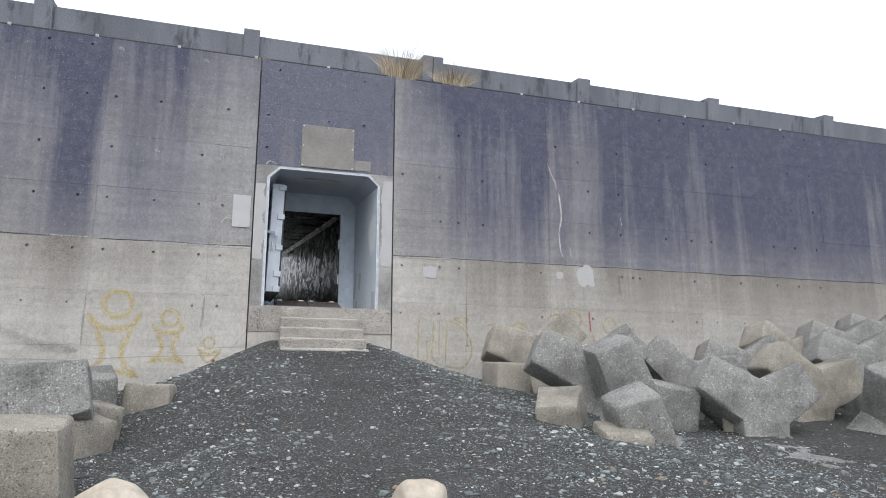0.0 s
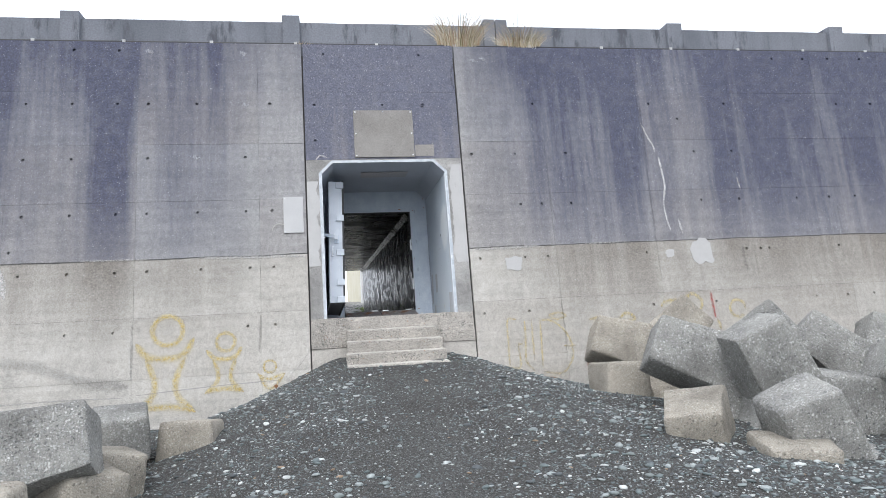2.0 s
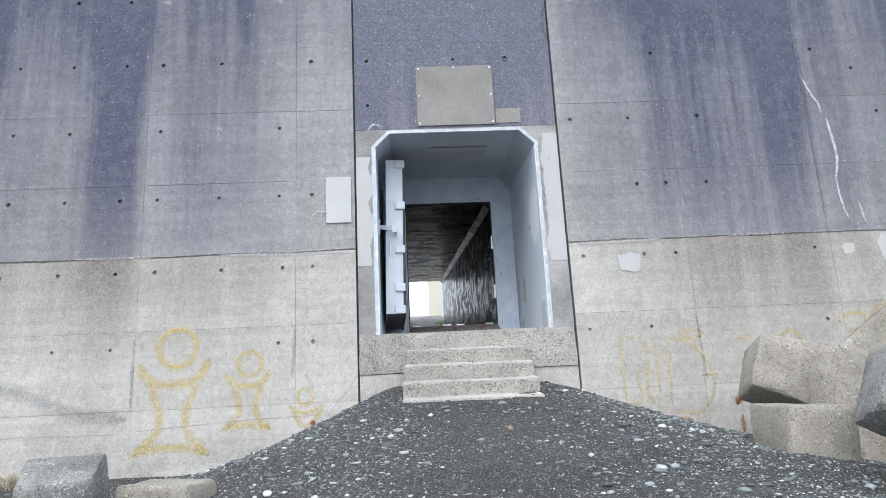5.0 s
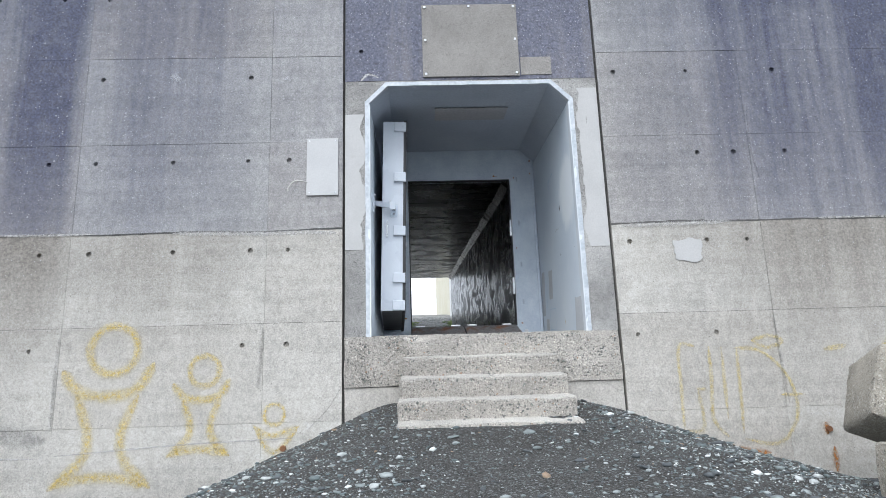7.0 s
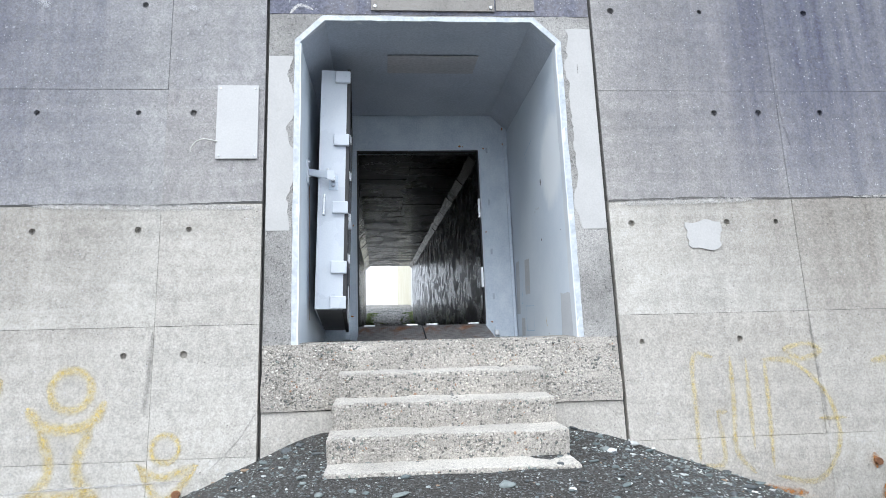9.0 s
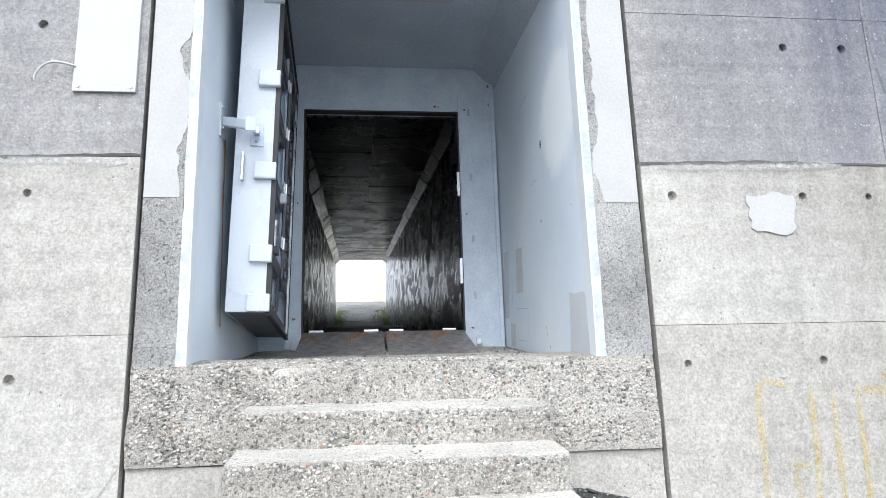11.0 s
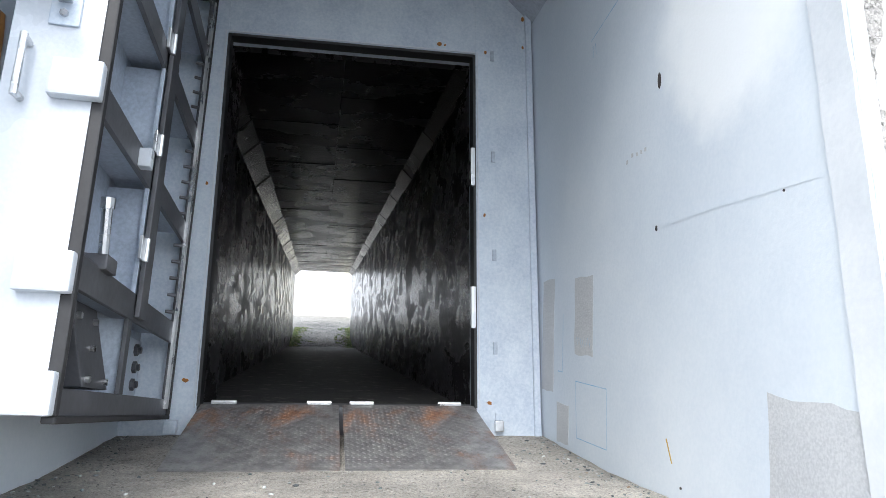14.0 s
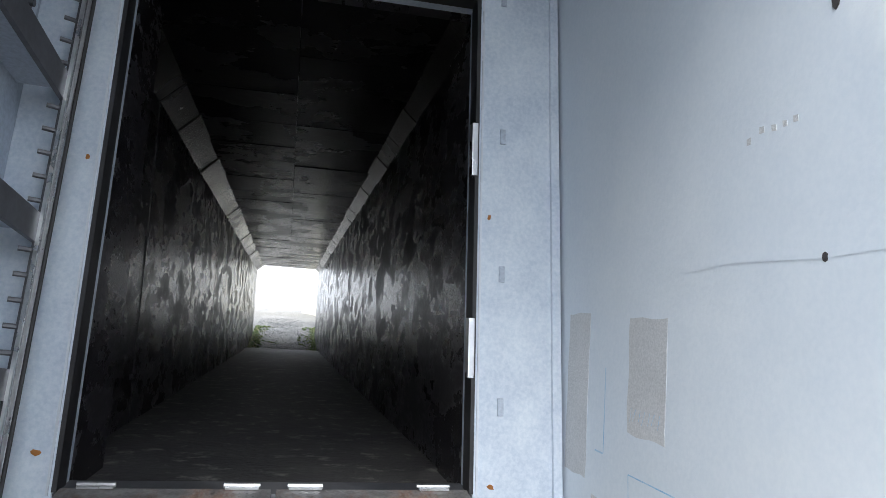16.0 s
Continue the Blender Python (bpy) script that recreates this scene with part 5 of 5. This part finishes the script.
while y < TY1 - 0.1:
    y2 = min(y + 0.73, TY1)
    for x0, x1 in ((TX0 - 0.2, 1.86), (1.866, TX1 + 0.2)):
        j = random.uniform(0, 0.010)
        hexa(bm, [(x0, y + 0.005, tz(y, WH + HC + j)), (x1, y + 0.005, tz(y, WH + HC + j)), (x1, y + 0.005, tz(y, WH + HC + 0.3)), (x0, y + 0.005, tz(y, WH + HC + 0.3)),
                  (x0, y2 - 0.005, tz(y2, WH + HC + j)), (x1, y2 - 0.005, tz(y2, WH + HC + j)), (x1, y2 - 0.005, tz(y2, WH + HC + 0.3)), (x0, y2 - 0.005, tz(y2, WH + HC + 0.3))])
    y = y2
hexa(bm, [(TX0 - 0.3, TY0, tz(TY0, 2.5)), (TX1 + 0.3, TY0, tz(TY0, 2.5)), (TX1 + 0.3, TY0, tz(TY0, 2.6)), (TX0 - 0.3, TY0, tz(TY0, 2.6)), (TX0 - 0.3, TY1, tz(TY1, 2.5)), (TX1 + 0.3, TY1, tz(TY1, 2.5)), (TX1 + 0.3, TY1, tz(TY1, 2.6)), (TX0 - 0.3, TY1, tz(TY1, 2.6))])
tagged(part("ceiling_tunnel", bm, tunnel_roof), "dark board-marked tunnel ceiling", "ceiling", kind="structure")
# the tunnel bears slightly west of the doorway's axis
BEAR = -0.0118
for ob in [q for q in bpy.data.objects if q.type == "MESH" and (q.name in ("floor_tunnel", "ceiling_tunnel") or (q.parent and q.parent.name.startswith("wall_tunnel")))]:
    for v in ob.data.vertices:
        v.co.x += BEAR * max(0.0, v.co.y - TY0)
MX0, MX1 = TX0 + BEAR * (TY1 - TY0), TX1 + BEAR * (TY1 - TY0)
# the embankment's inland face with the tunnel mouth
inland_wall = thing("wall_inland", "concrete inland face round tunnel mouth", "wall", kind="structure")
for x0, x1, z0, z1 in ((-40, MX0 - 0.02, -1, TOP - 0.36), (MX1 + 0.02, 45, -1, TOP - 0.36), (MX0 - 0.02, MX1 + 0.02, tz(TY1, WH + HC) + 0.02, TOP - 0.36)):
    part("face", box(B(), x0, x1, 33.6, 33.98, z0, z1), coping, inland_wall)
# ends that close the embankment
for x in (-40, 44.6):
    tagged(new("wall_end", mesh_of(box(B(), x, x + 0.4, 14.9, 33.6, -1, 5.9), "wall_end", coping)), "plain concrete end of sea wall", "wall", kind="structure")

# ---- inland ----
house = thing("house", "cream rendered house with grey roof beyond tunnel", "house", at=(2.74, 39.0, 1.3))
part("wall", box(B(), 0.0, 6.0, 0.6, 9.5, -0.3, 4.9), render_yellow, house)
part("corner_trim", box(B(), -0.05, 0.35, 0.0, 0.62, -0.3, 4.9, 0.01), render_white, house, "white corner pier")
part("plinth", box(B(), -0.04, 6.0, 0.62, 9.55, -0.3, 0.22), coping, house)
bm = hexa(B(), [(-0.4, 0.2, 4.9), (6.4, 0.2, 4.9), (6.4, 5, 6.4), (-0.4, 5, 6.4), (-0.4, 9.9, 4.9), (6.4, 9.9, 4.9), (6.4, 5.1, 6.4), (-0.4, 5.1, 6.4)])
part("roof", bm, roof_mat, house)
house.rotation_euler = (0, 0, radians(3.2))

# ---- wave blocks ----
def arm(bm, a, root, tip, thick, length):
    """One square arm of a flat three-armed block, out from the hub along the angle a."""
    q = Matrix.Rotation(a, 4, "Z")
    r = root / math.tan(math.pi / 3)
    c = [(r, -root, -thick), (r, root, -thick), (r, root, thick), (r, -root, thick), (length, -tip, -thick * 0.9), (length, tip, -thick * 0.9), (length, tip, thick * 0.9), (length, -tip, thick * 0.9)]
    hexa(bm, [q @ Vector(p) for p in c])
    end = [e for e in bm.edges if any((q.inverted() @ v.co).x > r + 0.01 for v in e.verts)]
    bmesh.ops.bevel(bm, geom=end, offset=0.045, segments=2, affect="EDGES", profile=0.5)
    bmesh.ops.subdivide_edges(bm, edges=[e for e in bm.edges if e.calc_length() > 0.3], cuts=6, use_grid_fill=True)
    return bm


def hub(bm, root, thick):
    v = [(root / math.sin(math.pi / 3) * math.cos(a), root / math.sin(math.pi / 3) * math.sin(a)) for a in (math.pi / 3, math.pi, -math.pi / 3)]
    lo, up = [bm.verts.new((*p, -thick)) for p in v], [bm.verts.new((*p, thick)) for p in v]
    bm.faces.new(lo[::-1])
    bm.faces.new(up)
    for i in range(3):
        bm.faces.new([lo[i], lo[(i + 1) % 3], up[(i + 1) % 3], up[i]])
    bmesh.ops.subdivide_edges(bm, edges=bm.edges[:], cuts=6, use_grid_fill=True)
    return bm


def wave_block(at, along, normal, material=None, size=1.0, arms=3):
    """A three-armed wave-breaking block: its middle, the way one arm points, and the way its flat side faces. arms=1:
    only one arm built, the rest left out.
    """
    sandy = material is block_warm
    ob = thing("wave_block", ("single arm standing in for a sandy concrete wave block" if sandy else "single arm standing in for a grey concrete wave block") if arms == 1 else "sandy three-armed concrete wave block with worn edges" if sandy else "grey pebbly three-armed concrete wave block", "wave block", "wave blocks heaped along the wall")
    meshes = ([("hub", hub(B(), 0.37, 0.34))] if arms > 1 else []) + [("arm", arm(B(), k * math.tau / 3, 0.37, 0.31, 0.34, 1.0)) for k in range(arms)]
    for name, bm in meshes:
        for v in bm.verts:
            v.co *= size
            worn = noise.noise_vector(v.co * 2.3 + Vector(at)) * 0.02 + noise.noise_vector(v.co * 11 + Vector(at)) * 0.010
            v.co += worn
        part(name, bm, material or block_mat, ob, smooth=True).data.set_sharp_from_angle(angle=0.75)
    z = Vector(normal).normalized()
    x = Vector(along)
    x = (x - z * x.dot(z)).normalized()
    m = Matrix((x, z.cross(x), z)).transposed().to_4x4()
    ob.matrix_world = Matrix.Translation(at) @ m
    return ob


UPW, FLAT, DOWN = (-0.15, -0.92, 0.35), (0.0, -0.2, 0.98), (-0.1, -0.95, -0.28)
# on the east side of the heap, nearest first
wave_block((5.75, 10.05, 0.26), (-0.88, 0, 0.47), UPW)
wave_block((6.05, 9.30, -0.05), (-0.45, 0, 0.9), (-0.12, -0.97, -0.05))
wave_block((5.58, 8.15, -0.66), (-0.36, 0, 0.93), (-0.1, -0.97, -0.16))
wave_block((7.75, 10.24, 0.08), (-0.62, 0.38, 0.68), (-0.30, -0.90, 0.31), None, 0.92)
wave_block((7.88, 8.8, -0.12), (-0.80, 0, 0.60), UPW)
wave_block((4.85, 9.17, -0.02), (-0.53, -0.82, -0.21), (-0.21, -0.12, 0.97), block_warm, 0.9, 1)
wave_block((5.22, 8.36, -0.45), (-0.35, -0.94, 0.0), (0.0, 0, 1), block_warm, 0.95, 1)
wave_block((8.19, 9.37, -0.23), (-0.62, -0.76, -0.20), (-0.28, -0.02, 0.96), block_warm, 0.9, 1)
wave_block((5.92, 12.38, 0.30), (-0.90, 0, 0.38), UPW, block_warm, 1.02)
wave_block((5.03, 12.15, -0.09), (-0.09, -0.98, 0.12), (0.04, 0.12, 0.99), block_warm, 1.0, 1)
wave_block((7.0, 11.5, -0.22), (-0.7, 0.1, 0.7), (-0.3, -0.85, 0.45), block_warm)
wave_block((7.75, 12.75, -0.05), (-0.95, 0, 0.3), UPW)
wave_block((10.5, 12.0, 0.08), (-0.87, 0, 0.46), UPW)
# farther along the wall
wave_block((10.0, 9.9, 0.0), (-0.75, 0, 0.65), (-0.1, -0.98, 0.12), block_warm)
wave_block((10.45, 8.5, -0.3), (-0.3, 0, 0.95), DOWN)
wave_block((11.9, 12.4, 0.3), (-0.75, 0.1, 0.6), (0.2, -0.9, 0.35), block_warm)
wave_block((12.0, 10.6, 0.3), (-0.85, 0, 0.5), UPW)
wave_block((12.6, 9.0, 0.0), (-0.5, 0, 0.85), (0.1, -0.95, 0.2))
wave_block((13.4, 12.2, 0.5), (-0.86, 0, 0.5), UPW)
wave_block((14.3, 10.8, 0.35), (-0.7, 0, 0.7), (-0.3, -0.9, 0.3), block_warm)
wave_block((15.0, 12.6, 0.75), (-0.9, 0, 0.44), UPW)
wave_block((15.2, 9.2, 0.1), (-0.4, 0, 0.9), DOWN)
wave_block((16.6, 11.4, 0.6), (-0.8, 0, 0.6), UPW)
wave_block((17.6, 9.6, 0.3), (-0.6, 0, 0.8), (0.1, -0.9, 0.3), block_warm)
wave_block((18.6, 12.0, 0.8), (-0.85, 0, 0.5), UPW)
wave_block((20.4, 10.8, 0.5), (-0.5, 0, 0.85), UPW)
wave_block((7.35, 7.0, -0.72), (-0.9, -0.3, 0.0), (0.05, -0.05, 1), None, 0.9)
# on the west side
wave_block((-1.78, 11.24, -0.02), (0.30, -0.95, -0.10), (0.0, -0.1, 1.0), None, 0.85, 1)
wave_block((-2.32, 8.75, 0.03), (0.93, 0, 0.20), (0.05, -0.9, 0.42))
wave_block((-1.49, 6.73, -0.74), (0.0, -0.05, 1.0), (0.01, -1.0, -0.05), block_warm)
wave_block((-1.95, 9.35, -0.36), (0.72, -0.69, 0.0), (0.12, 0.05, 1), block_warm, 0.95)
wave_block((-1.80, 10.07, -0.36), (0.58, -0.81, 0.04), (0.12, 0.14, 0.98), block_warm, 0.88, 1)
wave_block((-0.92, 10.95, -1.0), (0.03, 0.12, 0.99), (-0.11, -0.99, 0.12), block_warm)
wave_block((-4.1, 10.4, 0.05), (0.7, 0, 0.7), (0.1, -0.9, 0.4))
wave_block((-4.9, 7.9, -0.3), (0.5, 0, 0.85), (0.2, -0.9, 0.2), block_warm)


def boulder(at, r, label, squash=(1, 0.8, 0.7)):
    bm = B()
    bmesh.ops.create_icosphere(bm, subdivisions=4, radius=r)
    for v in bm.verts:
        v.co = Vector([c * s for c, s in zip(v.co, squash)])
        v.co += noise.noise_vector(v.co * 2.2 / r * 0.5 + Vector(at)) * 0.22 * r + noise.noise_vector(v.co * 9 + Vector(at)) * 0.02
    ob = part("boulder", bm, boulder_mat, None, smooth=True)
    ob.location = at
    return tagged(ob, label, "boulder")


boulder((1.57, 5.2, gz(1.57, 5.2) + 0.05), 0.22, "cream rounded boulder half sunk in gravel")
boulder((-0.66, 5.5, gz(-0.66, 5.5) + 0.06), 0.3, "cream rounded boulder lying on gravel")

# ---- loose stones ----
def ico(sub):
    bm = B()
    bmesh.ops.create_icosphere(bm, subdivisions=max(sub, 1), radius=1) if sub else bmesh.ops.create_cone(bm, cap_ends=False, segments=5, radius1=1, radius2=0.2, depth=1.2)
    if not sub:
        bmesh.ops.triangulate(bm, faces=bm.faces[:])
    v = np.array([q.co[:] for q in bm.verts])
    f = np.array([[q.index for q in p.verts] for p in bm.faces])
    bm.free()
    return v, f


def scatter(name, count, area, size, height, material, label, sub=1, weight=None, flat=0.5):
    rng = np.random.default_rng(len(name) + count)
    v, f = ico(sub)
    vs, fs, k = [], [], 0
    while k < count:
        x, y = rng.uniform(area[0], area[1]), rng.uniform(area[2], area[3])
        if weight and rng.random() > weight(x, y):
            continue
        r = size[0] * (size[1] / size[0]) ** (rng.random() ** 2.2)
        sc = np.array([r * rng.uniform(0.8, 1.5), r * rng.uniform(0.7, 1.0), r * flat * rng.uniform(0.6, 1.2)])
        a, tl = rng.uniform(0, math.tau), rng.normal(0, 0.25)
        p = v * (1 + 0.16 * rng.standard_normal((len(v), 1))) * sc
        p = p @ np.array([[1, 0, 0], [0, math.cos(tl), -math.sin(tl)], [0, math.sin(tl), math.cos(tl)]]).T
        p = p @ np.array([[math.cos(a), -math.sin(a), 0], [math.sin(a), math.cos(a), 0], [0, 0, 1]]).T
        vs.append(p + [x, y, height(x, y) + sc[2] * 0.55])
        fs.append(f + k * len(v))
        k += 1
    me = bpy.data.meshes.new(name)
    vs, fs = np.concatenate(vs), np.concatenate(fs)
    me.from_pydata(vs.tolist(), [], fs.tolist())
    me.polygons.foreach_set("use_smooth", [True] * len(fs))
    me.materials.append(material)
    return tagged(new(name, me), label, "pebbles", kind="stuff")


def on_flank(x, y):
    trodden = math.exp(-((x - 1.75 - 0.25 * math.sin(y * 0.7)) / 0.85) ** 2)
    patchy = 0.5 + 0.5 * noise.noise(Vector((x * 0.7, y * 0.7, 3)))
    return max(0.05, (1 - 0.75 * trodden) * (0.35 + 0.65 * patchy))


def on_beach(x, y):
    far = max(abs(x - 2.2) / 10, abs(y - 6) / 11)
    return max(0.0, 1 - far) * (0.3 + 0.7 * (0.5 + 0.5 * noise.noise(Vector((x * 0.4, y * 0.4, 8))))) * (1 - 0.7 * math.exp(-((x - 1.75) / 1.2) ** 2))


def on_mound(x, y):
    """Thins out towards the mound's feet."""
    return on_flank(x, y) * min(1, max(0, (x + 3.5) / 1.6)) * min(1, max(0, (8.2 - x) / 2.0)) * min(1, max(0, (y - 1.6) / 2.4))


scatter("pebbles", 48000, (-3.5, 8.0, 1.6, 14.0), (0.005, 0.013), gz, pebble_mat, "fine grey beach shingle", 0, on_mound, 0.7)
scatter("pebbles", 20000, (-3.5, 8.0, 1.6, 14.0), (0.007, 0.024), gz, pebble_mat, "small grey-green and white beach pebbles", 1, on_mound, 0.36)
scatter("pebbles", 1300, (-3.5, 8.0, 2.0, 14.0), (0.020, 0.046), gz, pebble_mat, "rounded grey and white beach pebbles", 2, on_mound, 0.4)
scatter("pebbles", 5500, (-9.0, 14.0, -6.0, 13.9), (0.012, 0.042), gz, pebble_mat, "scattered grey and white beach pebbles", 1, on_beach)
scatter("pebbles", 3500, (0.80, 2.56, 31.6, 38.0), (0.005, 0.02), inland_z, pebble_mat, "pale gravel at tunnel mouth", 1)


def recess_z(x, y):
    return 1.125 - 0.085 * min(1.0, (y - 14.03) / 2.68 * 1.6)


scatter("grit", 900, (OX0 + 0.02, OX1 - 0.02, 14.15, 16.6), (0.003, 0.010), recess_z, pebble_mat, "loose grit and sand on recess floor", 1, lambda x, y: 0.06 + 0.94 * max(math.exp(-(x - OX0) / 0.12), math.exp(-(OX1 - x) / 0.12)))


# ---- stones standing proud of the worn concrete ----
cast_stones = stones_material("cast-in pebbles", [(0.0, (0.15, 0.155, 0.145)), (0.18, (0.29, 0.27, 0.24)), (0.38, (0.44, 0.41, 0.37)), (0.60, (0.52, 0.485, 0.44)), (0.84, (0.63, 0.595, 0.54)), (0.93, (0.22, 0.25, 0.225)), (0.975, (0.36, 0.23, 0.15))])


def cast_in(count, spot, size, wobble, parent, label, seed):
    """Pebbles bedded in a face. spot gives a random place on it and the way it faces; wobble is the roughening of that face."""
    rng = np.random.default_rng(seed)
    v, f = ico(1)
    vs, fs = [], []
    home = np.array(parent.location)
    for k in range(count):
        p, nrm = spot(rng)
        p = Vector(p) + noise.noise_vector(Vector(p) * wobble[1]) * wobble[0]
        r = size[0] * (size[1] / size[0]) ** (rng.random() ** 1.8)
        q = np.array(Vector(nrm).to_track_quat("Z", "Y").to_matrix())
        a = rng.uniform(0, math.tau)
        turn = np.array([[math.cos(a), -math.sin(a), 0], [math.sin(a), math.cos(a), 0], [0, 0, 1]])
        sc = np.array([r * rng.uniform(0.9, 1.5), r * rng.uniform(0.6, 1.0), r * 0.7])
        w = (v * (1 + 0.14 * rng.standard_normal((len(v), 1))) * sc) @ turn.T @ q.T
        vs.append(w + np.array(p) - home - np.array(nrm) * r * 0.22)
        fs.append(f + k * len(v))
    me = bpy.data.meshes.new("aggregate")
    vs, fs = np.concatenate(vs), np.concatenate(fs)
    me.from_pydata(vs.tolist(), [], fs.tolist())
    me.polygons.foreach_set("use_smooth", [True] * len(fs))
    me.materials.append(cast_stones)
    ob = new("aggregate", me)
    ob.parent = parent
    return tagged(ob, label, kind="stuff")


STEP_YZ = ((13.745, 0.905), (13.455, 0.725), (13.165, 0.545), (12.885, 0.375))


def on_steps(rng):
    y, z = STEP_YZ[int(rng.integers(4))]
    x = rng.uniform(1.13, 2.68)
    if rng.random() < 0.88:
        return (x, y, z - rng.uniform(0.012, 0.18)), (0, -1, 0)
    return (x, y + rng.uniform(0.012, 0.29), z), (0, 0, 1)


def on_sill(rng):
    z = rng.uniform(0.63, 1.10)
    return tuple(wv(rng.uniform(0.54, 3.35), z, 0.02)), (0, -0.991, 0.133)


def on_lip(rng):
    return (rng.uniform(0.82, 3.02), 14.05 + 0.35 * rng.random() ** 1.6, 1.122), (0, 0, 1)


cast_in(5200, on_steps, (0.004, 0.013), (0.014, 5), steps, "pebbles showing in the worn concrete", 5)
cast_in(4600, on_sill, (0.004, 0.013), (0.012, 6), sea_wall, "pebbles showing in the worn sill", 6)
cast_in(700, on_lip, (0.003, 0.011), (0.0, 1), bpy.data.objects["floor"], "pebbles showing in the worn floor", 7)


# ---- grass ----
def tuft(name, at, radius, tall, count, material, label, lean=0.5):
    rng = np.random.default_rng(int(abs(at[0]) * 97) + count)
    vs, fs = [], []
    for _ in range(count):
        a, r = rng.uniform(0, math.tau), radius * math.sqrt(rng.random())
        x, y = at[0] + r * math.cos(a) * 1.15, at[1] + r * math.sin(a) * 0.5
        h = tall * rng.uniform(0.45, 1.0)
        d = np.array([math.cos(a), math.sin(a)]) * lean * rng.uniform(0.2, 1.3) * h + rng.normal(0, 0.05, 2)
        wd = rng.uniform(0.003, 0.007)
        k = len(vs)
        for s in (0, 0.35, 0.7, 1.0):
            px, py, pz = x + d[0] * s * s, y + d[1] * s * s, at[2] + h * (s - 0.25 * s * s * lean)
            wz = wd * (1 - s * 0.85)
            vs += [(px - wz, py, pz), (px + wz, py, pz)]
        fs += [(k + 2 * i, k + 2 * i + 1, k + 2 * i + 3, k + 2 * i + 2) for i in range(3)]
    me = bpy.data.meshes.new(name)
    me.from_pydata([tuple(map(float, v)) for v in vs], [], fs)
    me.materials.append(material)
    return tagged(new(name, me), label, "grass tuft", "grass tufts on the wall")


tuft("grass_tuft", (3.55, 14.95, TOP - 0.02), 0.36, 0.92, 520, grass_mat, "dry straw-coloured grass tuft on wall ledge", 0.65)
tuft("grass_tuft", (4.80, 14.95, TOP - 0.02), 0.34, 0.66, 460, grass_mat, "dry reddish grass tuft on wall ledge", 0.8)
tuft("grass_tuft", (0.55, 14.82, TOP - 0.02), 0.12, 0.10, 90, grass_mat, "short dry grass on wall ledge")
tuft("grass_tuft", (-3.4, 13.72, -0.52), 0.55, 0.26, 500, grass_mat, "dry yellow grass along foot of wall", 0.7)
tuft("grass_tuft", (4.6, 13.80, -0.25), 0.16, 0.16, 120, grass_mat, "small dry brown weeds at foot of wall", 0.7)


def at_edges(x, y):
    return max(math.exp(-(x - 0.80) / 0.10), math.exp(-(2.55 - x) / 0.10)) * (0.5 + 0.5 * noise.noise(Vector((x * 2, y * 2, 4))))


weeds = scatter("moss", 1600, (0.81, 2.54, 31.8, 35.5), (0.012, 0.04), inland_z, moss_mat, "low green moss and weeds along tunnel mouth", 1, at_edges, 0.8)
